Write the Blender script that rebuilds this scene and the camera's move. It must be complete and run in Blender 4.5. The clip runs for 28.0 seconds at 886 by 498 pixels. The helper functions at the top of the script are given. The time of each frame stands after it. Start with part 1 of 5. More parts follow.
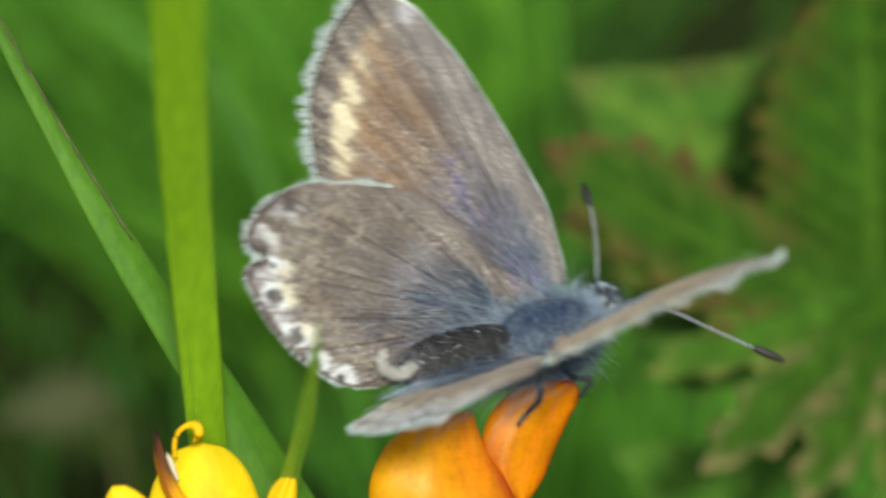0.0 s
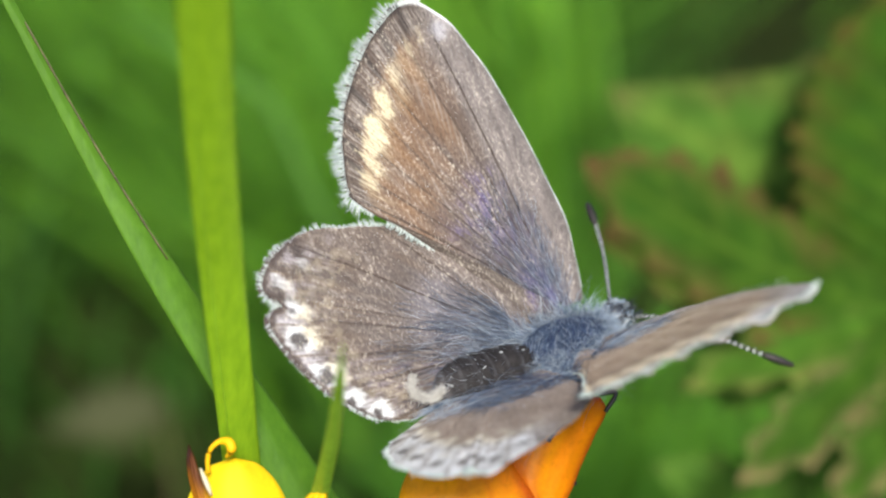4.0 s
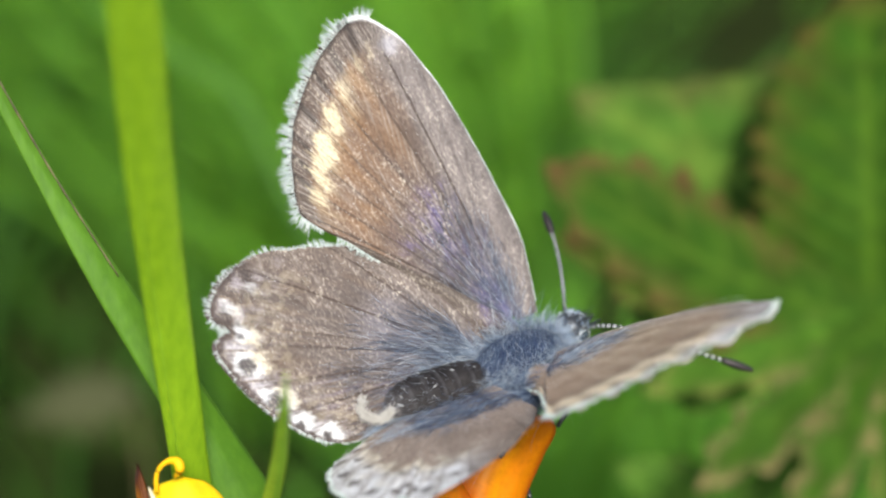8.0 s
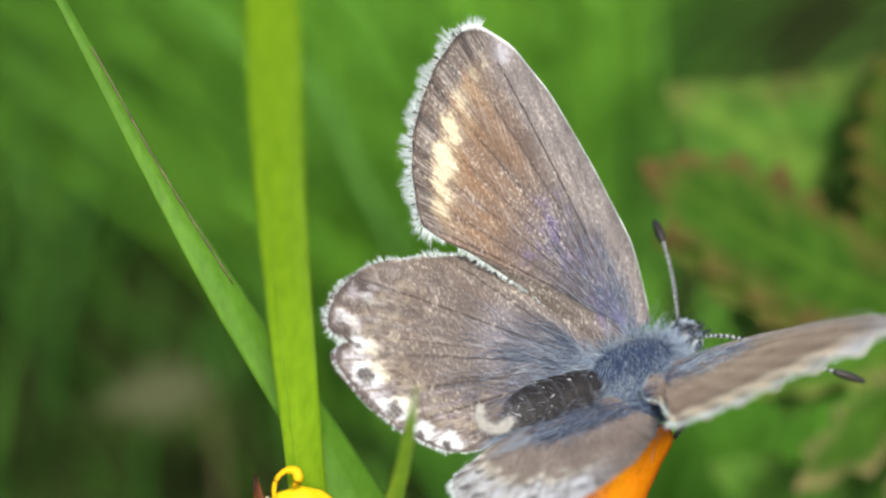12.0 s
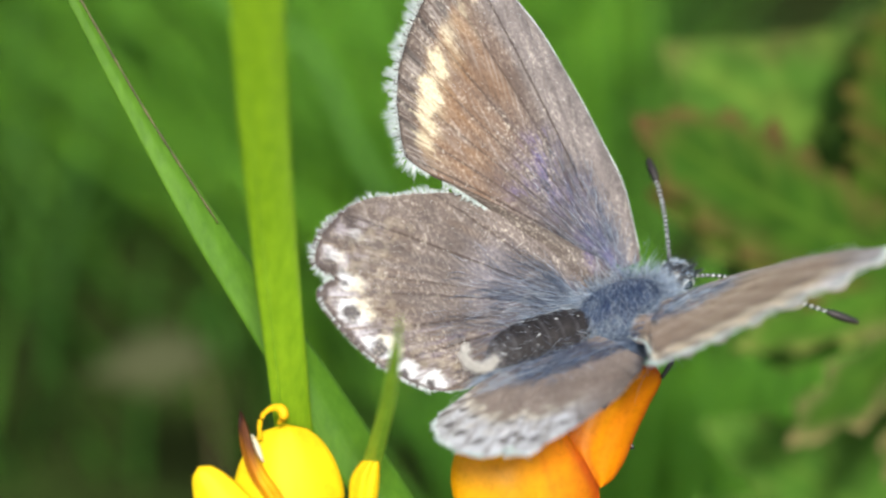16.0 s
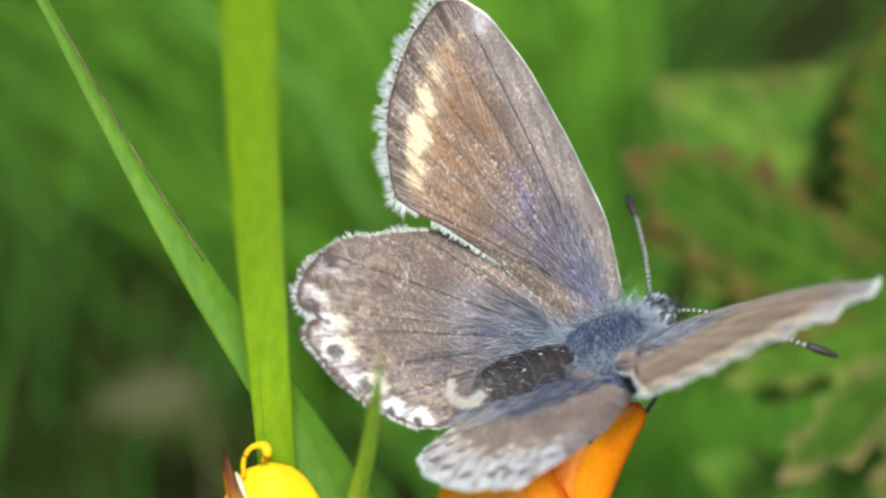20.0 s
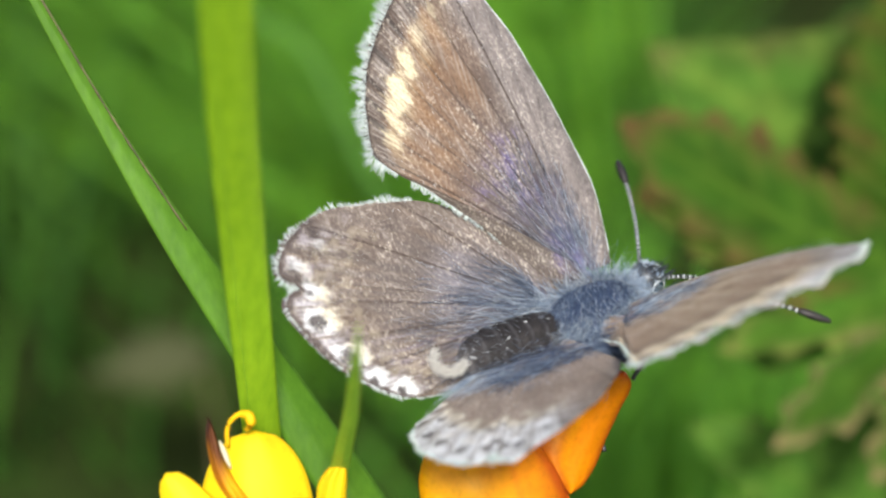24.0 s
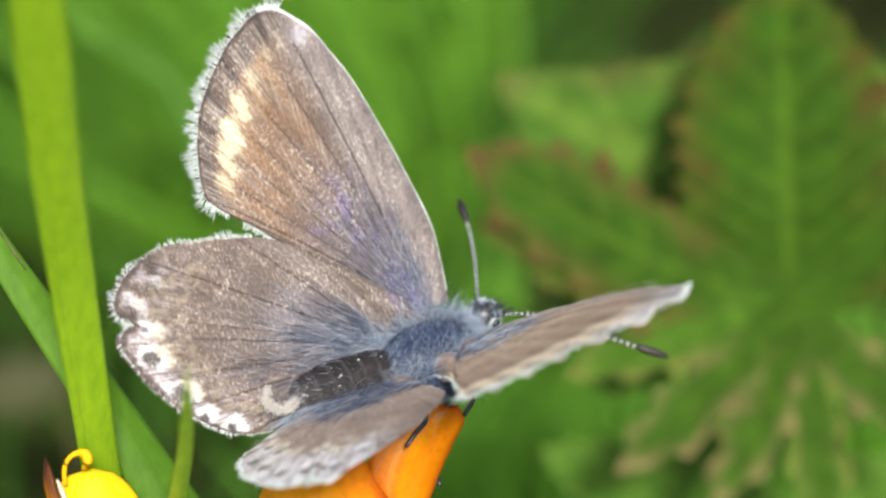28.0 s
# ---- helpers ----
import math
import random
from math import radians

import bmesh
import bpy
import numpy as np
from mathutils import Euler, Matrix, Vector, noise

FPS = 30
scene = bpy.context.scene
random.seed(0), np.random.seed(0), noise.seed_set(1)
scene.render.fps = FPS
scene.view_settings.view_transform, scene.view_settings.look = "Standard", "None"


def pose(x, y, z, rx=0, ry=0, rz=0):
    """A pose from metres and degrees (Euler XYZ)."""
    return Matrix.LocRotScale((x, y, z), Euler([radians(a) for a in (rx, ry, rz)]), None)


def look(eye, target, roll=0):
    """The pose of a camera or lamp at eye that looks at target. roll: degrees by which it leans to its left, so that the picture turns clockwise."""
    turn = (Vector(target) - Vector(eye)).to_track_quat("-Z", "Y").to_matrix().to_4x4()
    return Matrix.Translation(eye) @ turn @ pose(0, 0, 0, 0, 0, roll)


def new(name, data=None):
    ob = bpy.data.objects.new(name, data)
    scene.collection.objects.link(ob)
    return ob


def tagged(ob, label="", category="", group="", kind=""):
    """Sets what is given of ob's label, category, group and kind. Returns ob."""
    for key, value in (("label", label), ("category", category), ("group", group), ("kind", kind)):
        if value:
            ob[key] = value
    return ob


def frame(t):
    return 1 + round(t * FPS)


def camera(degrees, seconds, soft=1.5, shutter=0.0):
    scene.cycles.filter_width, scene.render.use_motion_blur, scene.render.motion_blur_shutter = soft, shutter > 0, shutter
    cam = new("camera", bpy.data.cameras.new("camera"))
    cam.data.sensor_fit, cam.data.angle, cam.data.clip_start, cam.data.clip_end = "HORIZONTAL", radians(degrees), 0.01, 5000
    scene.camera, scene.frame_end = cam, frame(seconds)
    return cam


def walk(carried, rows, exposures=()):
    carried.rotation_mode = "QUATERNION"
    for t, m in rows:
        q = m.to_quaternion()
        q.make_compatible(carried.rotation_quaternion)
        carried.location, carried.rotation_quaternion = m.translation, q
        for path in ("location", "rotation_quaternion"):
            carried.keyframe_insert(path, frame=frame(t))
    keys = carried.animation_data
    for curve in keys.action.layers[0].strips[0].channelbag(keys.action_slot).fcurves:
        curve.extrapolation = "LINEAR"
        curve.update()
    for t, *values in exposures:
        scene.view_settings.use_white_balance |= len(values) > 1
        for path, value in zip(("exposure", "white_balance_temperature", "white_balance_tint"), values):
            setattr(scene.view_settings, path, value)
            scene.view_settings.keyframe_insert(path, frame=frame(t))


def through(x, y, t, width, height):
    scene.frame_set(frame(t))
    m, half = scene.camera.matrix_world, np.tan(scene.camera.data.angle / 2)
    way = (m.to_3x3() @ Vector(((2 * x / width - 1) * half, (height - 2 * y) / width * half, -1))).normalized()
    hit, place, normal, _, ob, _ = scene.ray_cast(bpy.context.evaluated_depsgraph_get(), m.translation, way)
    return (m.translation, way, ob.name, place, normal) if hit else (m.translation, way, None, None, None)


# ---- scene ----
cam = camera(24, 28.0, soft=2.2, shutter=0.5)
cam.data.dof.use_dof = True
cam.data.dof.focus_distance = 0.0990
cam.data.dof.aperture_fstop = 31.0
cam.data.dof.aperture_blades = 7
PATH = [
    (0, pose(-0.00332, -0.08678, 0.24785, 61.631, -0.885, -2.383)),
    (0.5, pose(-0.00353, -0.08533, 0.24891, 60.672, -1.550, -0.599)),
    (1, pose(-0.00323, -0.08580, 0.24668, 62.016, 0.250, -0.873)),
    (1.5, pose(-0.00345, -0.08526, 0.24864, 61.522, -0.459, -0.488)),
    (2, pose(-0.00385, -0.08627, 0.24725, 61.633, 0.082, -1.033)),
    (2.5, pose(-0.00390, -0.08420, 0.24680, 62.867, -1.126, -2.276)),
    (3, pose(-0.00319, -0.08434, 0.24827, 62.486, -0.440, -1.442)),
    (3.5, pose(-0.00191, -0.08720, 0.24835, 62.157, 0.313, -0.967)),
    (5.5, pose(-0.00282, -0.08904, 0.25316, 61.137, -1.812, -1.059)),
    (6, pose(-0.00335, -0.08827, 0.25072, 61.517, -0.344, 0.112)),
    (6.5, pose(-0.00224, -0.08736, 0.25066, 60.400, -1.014, -1.131)),
    (7, pose(-0.00122, -0.08807, 0.25088, 61.119, -0.975, -2.077)),
    (7.5, pose(-0.00111, -0.08671, 0.25111, 60.447, -1.237, -1.394)),
    (8, pose(-0.00056, -0.08744, 0.25103, 61.231, -0.562, -1.373)),
    (8.5, pose(-0.00100, -0.08724, 0.25062, 61.409, 0.000, -0.533)),
    (9, pose(-0.00145, -0.08747, 0.25154, 60.925, -0.277, 0.028)),
    (9.5, pose(-0.00370, -0.08639, 0.24987, 61.137, -1.365, -0.535)),
    (10, pose(-0.00273, -0.08779, 0.25179, 60.227, -0.266, -0.608)),
    (10.5, pose(-0.00314, -0.08612, 0.24944, 60.929, -1.300, -0.416)),
    (11, pose(-0.00168, -0.08824, 0.25114, 60.863, 0.161, 0.476)),
    (11.5, pose(-0.00345, -0.08642, 0.25195, 60.920, 0.271, 0.127)),
    (13.5, pose(-0.00252, -0.08599, 0.24961, 60.267, 0.175, -0.031)),
    (14, pose(-0.00341, -0.08556, 0.24966, 60.401, 0.480, 0.398)),
    (14.5, pose(-0.00254, -0.08641, 0.25006, 61.284, 0.235, 0.235)),
    (15, pose(-0.00297, -0.08660, 0.25060, 60.739, -0.250, -0.405)),
    (15.5, pose(-0.00208, -0.08764, 0.25029, 60.957, -0.531, -1.061)),
    (16, pose(-0.00275, -0.08676, 0.24961, 60.290, 0.043, 0.111)),
    (16.5, pose(-0.00322, -0.08684, 0.24996, 60.795, 0.359, 0.275)),
    (17, pose(-0.00303, -0.08685, 0.24931, 61.024, 0.455, 0.164)),
    (17.5, pose(-0.00288, -0.08632, 0.24970, 60.676, -0.276, -0.458)),
    (18, pose(-0.00223, -0.08709, 0.24940, 60.889, 0.103, -0.588)),
    (18.5, pose(-0.00240, -0.08665, 0.24987, 61.395, 0.165, -0.502)),
    (19, pose(-0.00315, -0.08711, 0.25123, 61.278, 0.264, 0.351)),
    (19.5, pose(-0.00276, -0.08696, 0.25042, 61.047, 0.269, 0.341)),
    (20, pose(-0.00192, -0.08668, 0.24973, 61.227, 0.094, 0.152)),
    (20.5, pose(-0.00173, -0.08655, 0.25065, 61.122, -0.737, -1.253)),
    (21, pose(-0.00180, -0.08715, 0.25074, 60.933, -0.144, -0.067)),
    (21.5, pose(-0.00229, -0.08649, 0.25060, 60.847, 0.072, 0.395)),
    (23.5, pose(-0.00126, -0.08545, 0.25011, 59.790, -0.379, -0.136)),
    (24, pose(-0.00066, -0.08647, 0.24988, 60.231, 0.274, 0.399)),
    (24.5, pose(-0.00105, -0.08646, 0.25003, 60.464, 0.487, 0.619)),
    (25, pose(-0.00075, -0.08627, 0.24993, 60.235, 0.207, 0.459)),
    (25.5, pose(0.00000, -0.08660, 0.25000, 60.000, -0.000, 0.000)),
    (26, pose(-0.00029, -0.08567, 0.25012, 60.475, -0.090, -0.123)),
    (26.5, pose(-0.00001, -0.08543, 0.25124, 60.146, -0.997, -1.613)),
    (27, pose(0.00155, -0.08654, 0.25068, 60.386, -1.156, -2.549)),
    (27.5, pose(0.00129, -0.08662, 0.25075, 60.408, -1.053, -2.413)),
    (28, pose(0.00112, -0.08767, 0.25188, 60.637, -1.126, -2.838)),
]
walk(cam, PATH, [(0, -0.10, 6500, 0), (1, -0.06, 6500, 5), (2, 0.0, 6500, 5), (3, 0.14, 6500, 10), (6, 0.28, 6500, 10), (25, 0.30, 6500, 10), (27, 0.45, 6700, 13), (28, 0.38, 6700, 13)])

# ---- light ----
SUN_DIR = Vector((0.07, -0.73, 0.68)).normalized()
world = bpy.data.worlds.new("sky")
scene.world = world
world.use_nodes = True
wn = world.node_tree.nodes
sky = wn.new("ShaderNodeTexSky")
sky.sky_type = "NISHITA"
sky.sun_disc = False
sky.sun_elevation = math.asin(SUN_DIR.z)
sky.sun_rotation = math.atan2(SUN_DIR.x, SUN_DIR.y)
sky.air_density, sky.dust_density = 1.0, 2.0
world.node_tree.links.new(sky.outputs[0], wn["Background"].inputs[0])
wn["Background"].inputs[1].default_value = 0.14
sun_data = bpy.data.lights.new("sun", "SUN")
sun_data.energy, sun_data.angle, sun_data.color = 4.8, radians(9), (1.0, 0.972, 0.87)
sun = new("sun", sun_data)
sun.matrix_world = look(SUN_DIR * 5, (0, 0, 0))

# ---- frame of the subject: millimetres to the right, up and towards the viewer from the point looked at ----
MM = 0.001
CENTRE = Vector((0, 0, 0.2))
RIGHT = Vector((1, 0, 0))
UPWARD = Vector((0, 0.5, 0.8660254))
TOWARD = Vector((0, -0.8660254, 0.5))


def at(r, u, n):
    return CENTRE + (RIGHT * r + UPWARD * u + TOWARD * n) * MM


def axis(r, u, n):
    return (RIGHT * r + UPWARD * u + TOWARD * n).normalized()


# ---- materials ----
def material(name):
    m = bpy.data.materials.new(name)
    m.use_nodes = True
    t = m.node_tree
    return m, t.nodes, t.links, t.nodes["Principled BSDF"]


def ramp(n, stops):
    r = n.new("ShaderNodeValToRGB")
    e = r.color_ramp.elements
    while len(e) < len(stops):
        e.new(0.5)
    for el, (p, c) in zip(e, stops):
        el.position, el.color = p, (*c, 1)
    return r


def noise_node(n, l, scale, detail=3.0, rough=0.55, stretch=None, source="Object"):
    tc = n.new("ShaderNodeTexCoord")
    tx = n.new("ShaderNodeTexNoise")
    tx.inputs["Scale"].default_value, tx.inputs["Detail"].default_value, tx.inputs["Roughness"].default_value = scale, detail, rough
    out = tc.outputs[source]
    if stretch:
        mp = n.new("ShaderNodeMapping")
        mp.inputs["Scale"].default_value = stretch
        l.new(out, mp.inputs["Vector"])
        out = mp.outputs[0]
    l.new(out, tx.inputs["Vector"])
    return tx


def mix(n, l, kind, fac, a, b):
    m = n.new("ShaderNodeMix")
    m.data_type, m.blend_type = "RGBA", kind
    for sock, v in ((m.inputs["Factor"], fac), (m.inputs["A"], a), (m.inputs["B"], b)):
        if hasattr(v, "is_linked"):
            l.new(v, sock)
        else:
            sock.default_value = v if isinstance(v, float) else (*v, 1)
    return m.outputs["Result"]


def bump(n, l, height, strength, dist, bsdf):
    b = n.new("ShaderNodeBump")
    b.inputs["Strength"].default_value, b.inputs["Distance"].default_value = strength, dist
    l.new(height, b.inputs["Height"])
    l.new(b.outputs[0], bsdf.inputs["Normal"])


def leafy(m, n, l, bsdf, colour, through=0.35, tint=(1.15, 1.25, 0.5)):
    """A thin leaf or petal: light passes through it, tinted."""
    tr = n.new("ShaderNodeBsdfTranslucent")
    tc = mix(n, l, "MULTIPLY", 1.0, colour, tint)
    l.new(tc, tr.inputs["Color"])
    ms = n.new("ShaderNodeMixShader")
    ms.inputs[0].default_value = through
    l.new(bsdf.outputs[0], ms.inputs[1])
    l.new(tr.outputs[0], ms.inputs[2])
    l.new(ms.outputs[0], n["Material Output"].inputs[0])


def grass_material(name, dark, light, gloss=0.42, islands=True, through=0.35):
    m, n, l, b = material(name)
    big = noise_node(n, l, 60, 3)
    fibres = noise_node(n, l, 420, 4, 0.6, (6.0, 6.0, 0.25))
    base = ramp(n, [(0.3, dark), (0.7, light)])
    l.new(big.outputs[0], base.inputs[0])
    fine = ramp(n, [(0.3, (0.8, 0.84, 0.75)), (0.7, (1.15, 1.12, 1.1))])
    l.new(fibres.outputs[0], fine.inputs[0])
    col = mix(n, l, "MULTIPLY", 1.0, base.outputs[0], fine.outputs[0])
    if islands:
        isl = n.new("ShaderNodeNewGeometry")
        per = ramp(n, [(0.0, (0.62, 0.72, 0.7)), (0.5, (1, 1, 1)), (1.0, (1.35, 1.2, 0.8))])
        l.new(isl.outputs["Random Per Island"], per.inputs[0])
        col = mix(n, l, "MULTIPLY", 1.0, col, per.outputs[0])
    l.new(col, b.inputs["Base Color"])
    b.inputs["Roughness"].default_value = gloss
    b.inputs["Specular IOR Level"].default_value = 0.35
    bump(n, l, fibres.outputs[0], 0.25, 0.0002, b)
    leafy(m, n, l, b, col, through)
    return m


M_BLADE = grass_material("blade_green", (0.215, 0.395, 0.014), (0.255, 0.450, 0.019), islands=False, through=0.15)
M_BLADE_COOL = grass_material("blade_cool_green", (0.075, 0.20, 0.014), (0.125, 0.28, 0.024), islands=False)
M_BLADE_LIGHT = grass_material("blade_light_green", (0.26, 0.47, 0.025), (0.30, 0.52, 0.035), islands=False)
M_BLADE_FRONT = grass_material("blade_fresh_green", (0.25, 0.46, 0.036), (0.30, 0.53, 0.052), islands=False, through=0.2)
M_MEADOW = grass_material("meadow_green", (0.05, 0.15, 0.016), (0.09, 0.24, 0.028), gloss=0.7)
# lit copies of the meadow green: sunlight is put into the base colour
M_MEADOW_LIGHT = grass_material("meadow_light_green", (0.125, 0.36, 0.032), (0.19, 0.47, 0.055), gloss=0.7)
M_PAINTED_SUN = grass_material("painted_sun_green", (0.17, 0.43, 0.036), (0.25, 0.55, 0.062), gloss=0.7)


def dry_edge_material():
    m, n, l, b = material("dry_margin")
    t = noise_node(n, l, 1200, 3)
    c = ramp(n, [(0.35, (0.06, 0.05, 0.022)), (0.7, (0.17, 0.15, 0.06))])
    l.new(t.outputs[0], c.inputs[0])
    l.new(c.outputs[0], b.inputs["Base Color"])
    b.inputs["Roughness"].default_value = 0.6
    return m


M_DRY = dry_edge_material()


def soil_material():
    m, n, l, b = material("soil_and_moss")
    t = noise_node(n, l, 25, 6, 0.6)
    t2 = noise_node(n, l, 300, 4, 0.6)
    c = ramp(n, [(0.35, (0.015, 0.019, 0.006)), (0.55, (0.027, 0.043, 0.010)), (0.75, (0.046, 0.086, 0.017))])
    l.new(t.outputs[0], c.inputs[0])
    f = ramp(n, [(0.3, (0.6, 0.6, 0.6)), (0.7, (1.3, 1.3, 1.3))])
    l.new(t2.outputs[0], f.inputs[0])
    l.new(mix(n, l, "MULTIPLY", 1.0, c.outputs[0], f.outputs[0]), b.inputs["Base Color"])
    b.inputs["Roughness"].default_value = 1.0
    b.inputs["Specular IOR Level"].default_value = 0.04
    bump(n, l, t2.outputs[0], 0.8, 0.004, b)
    return m


M_SOIL = soil_material()


def pigment_material(name, flecks=0.5, through=0.12, rough=0.55, fleck_colour=(0.74, 0.62, 0.50), fleck_scale=7500, sheen=0.25, specks=0.62, depth=1.0, tone=(1.0, 1.0, 1.0)):
    """Colour from the part's own pigment pattern, dusted with fine bright scales."""
    m, n, l, b = material(name)
    at_ = n.new("ShaderNodeAttribute")
    at_.attribute_name = "pigment"
    fine = noise_node(n, l, fleck_scale, 2, 0.6, (1.0, 0.45, 1.0))
    clouds = noise_node(n, l, 420, 4, 0.6)
    shade = ramp(n, [(0.3, (0.80 * depth * tone[0], 0.78 * depth * tone[1], 0.76 * depth * tone[2])), (0.7, (1.18 * depth * tone[0], 1.16 * depth * tone[1], 1.15 * depth * tone[2]))])
    l.new(clouds.outputs[0], shade.inputs[0])
    col = mix(n, l, "MULTIPLY", 1.0, at_.outputs["Color"], shade.outputs[0])
    dark = ramp(n, [(0.32, (specks, specks * 0.97, specks * 0.97)), (0.5, (1, 1, 1))])
    l.new(fine.outputs[0], dark.inputs[0])
    col = mix(n, l, "MULTIPLY", 1.0, col, dark.outputs[0])
    cut = ramp(n, [(0.56, (0, 0, 0)), (0.70, (flecks, flecks, flecks))])
    l.new(fine.outputs[0], cut.inputs[0])
    dens = ramp(n, [(0.40, (0.06, 0.06, 0.06)), (0.66, (1, 1, 1))])
    l.new(clouds.outputs[0], dens.inputs[0])
    fac = mix(n, l, "MULTIPLY", 1.0, cut.outputs[0], dens.outputs[0])
    col = mix(n, l, "MIX", fac, col, fleck_colour)
    l.new(col, b.inputs["Base Color"])
    b.inputs["Roughness"].default_value = rough
    b.inputs["Specular IOR Level"].default_value = 0.3
    b.inputs["Sheen Weight"].default_value = sheen
    b.inputs["Sheen Roughness"].default_value = 0.35
    b.inputs["Sheen Tint"].default_value = (1.0, 0.80, 0.64, 1)
    bump(n, l, fine.outputs[0], 0.35, 0.00006, b)
    if through:
        leafy(m, n, l, b, col, through, (1.0, 0.95, 0.85))
    return m


M_WING = pigment_material("wing_scales", 0.66, fleck_scale=10500, sheen=0.18, fleck_colour=(0.80, 0.72, 0.60), specks=0.66, depth=0.92, tone=(0.935, 0.985, 1.03))


def plain(name, c1, c2, scale, rough=0.5, spec=0.4, bumpy=0.0, through=0.0, tint=(1, 1, 1), dist=0.0001, stretch=None):
    m, n, l, b = material(name)
    t = noise_node(n, l, scale, 4, 0.6, stretch)
    c = ramp(n, [(0.32, c1), (0.68, c2)])
    l.new(t.outputs[0], c.inputs[0])
    l.new(c.outputs[0], b.inputs["Base Color"])
    b.inputs["Roughness"].default_value = rough
    b.inputs["Specular IOR Level"].default_value = spec
    if bumpy:
        bump(n, l, t.outputs[0], bumpy, dist, b)
    if through:
        leafy(m, n, l, b, c.outputs[0], through, tint)
    return m


def hair_material(name, stops, rough=0.45):
    m, n, l, b = material(name)
    g = n.new("ShaderNodeNewGeometry")
    c = ramp(n, stops)
    l.new(g.outputs["Random Per Island"], c.inputs[0])
    l.new(c.outputs[0], b.inputs["Base Color"])
    b.inputs["Roughness"].default_value = rough
    leafy(m, n, l, b, c.outputs[0], 0.25, (1, 1, 1))
    return m


M_FUR = hair_material("blue_grey_fur", [(0.0, (0.016, 0.028, 0.066)), (0.55, (0.050, 0.083, 0.180)), (0.85, (0.17, 0.25, 0.40)), (1.0, (0.62, 0.71, 0.84))])
M_FUR_GREY = hair_material("slate_fur", [(0.0, (0.045, 0.048, 0.066)), (0.5, (0.115, 0.122, 0.16)), (0.85, (0.36, 0.40, 0.49)), (1.0, (0.64, 0.69, 0.77))])
M_FUR_PALE = hair_material("pale_fur", [(0.0, (0.26, 0.36, 0.52)), (0.5, (0.48, 0.58, 0.71)), (1.0, (0.80, 0.85, 0.89))])
M_FUR_BLUE = hair_material("light_blue_fur", [(0.0, (0.030, 0.045, 0.088)), (0.5, (0.090, 0.125, 0.205)), (0.82, (0.34, 0.42, 0.56)), (1.0, (0.78, 0.84, 0.90))])
M_FRINGE = hair_material("white_fringe", [(0.0, (0.42, 0.52, 0.50)), (0.5, (0.66, 0.74, 0.72)), (1.0, (0.84, 0.87, 0.86))])
M_BLACK_HAIR = hair_material("black_bristle", [(0.0, (0.008, 0.01, 0.014)), (1.0, (0.04, 0.05, 0.06))])
M_TUFT = hair_material("cream_tuft", [(0.0, (0.62, 0.59, 0.55)), (0.4, (0.82, 0.79, 0.75)), (1.0, (0.93, 0.92, 0.89))])
M_THORAX = plain("thorax_skin", (0.025, 0.04, 0.09), (0.055, 0.085, 0.17), 2500, 0.6, 0.3, 0.5)
M_ABDOMEN = pigment_material("abdomen_scales", 0.10, 0.0, 0.75, (0.30, 0.31, 0.34), 6000, 0.0, 0.5, 0.8)
M_BLACK = plain("black_chitin", (0.008, 0.009, 0.012), (0.03, 0.03, 0.035), 3000, 0.35, 0.5)
M_CLUB = plain("dark_club", (0.010, 0.009, 0.009), (0.028, 0.022, 0.020), 4000, 0.5, 0.4)
M_WHITE = plain("white_scales", (0.62, 0.66, 0.68), (0.85, 0.87, 0.87), 5000, 0.6, 0.3)
M_EYE = plain("eye_dark", (0.01, 0.015, 0.02), (0.03, 0.05, 0.06), 6000, 0.15, 0.6)
M_ORANGE = pigment_material("orange_petal", 0.10, 0.42, 0.42, (0.95, 0.45, 0.05), 3500, 0.0, 0.9)
M_YELLOW = pigment_material("yellow_petal", 0.06, 0.35, 0.6, (1.0, 0.8, 0.05), 3000, 0.0, 0.95)
M_CALYX = plain("calyx_green", (0.08, 0.17, 0.03), (0.16, 0.30, 0.05), 900, 0.5, 0.35, 0.3, 0.2, (1.1, 1.2, 0.5))
M_STEM = plain("stem_green", (0.07, 0.16, 0.03), (0.14, 0.26, 0.05), 700, 0.5, 0.35, 0.3)
M_LEAF = pigment_material("cranesbill_leaf", 0.0, 0.25, 0.75, (0.2, 0.4, 0.08), 900, 0.0, 0.8, 0.94)
M_LEAF.node_tree.nodes["Principled BSDF"].inputs["Specular IOR Level"].default_value = 0.10


# ---- mesh helpers ----
def mesh_object(name, verts, faces, mat, parent=None, colours=None, smooth=True):
    me = bpy.data.meshes.new(name)
    me.from_pydata([tuple(v) for v in verts], [], faces)
    me.update()
    if smooth:
        me.polygons.foreach_set("use_smooth", [True] * len(me.polygons))
    if colours is not None:
        ca = me.color_attributes.new("pigment", "FLOAT_COLOR", "POINT")
        flat = np.ones((len(verts), 4), dtype=np.float32)
        flat[:, :3] = colours
        ca.data.foreach_set("color", flat.ravel())
    me.materials.append(mat)
    ob = new(name, me)
    if parent is not None:
        ob.parent = parent
    return ob


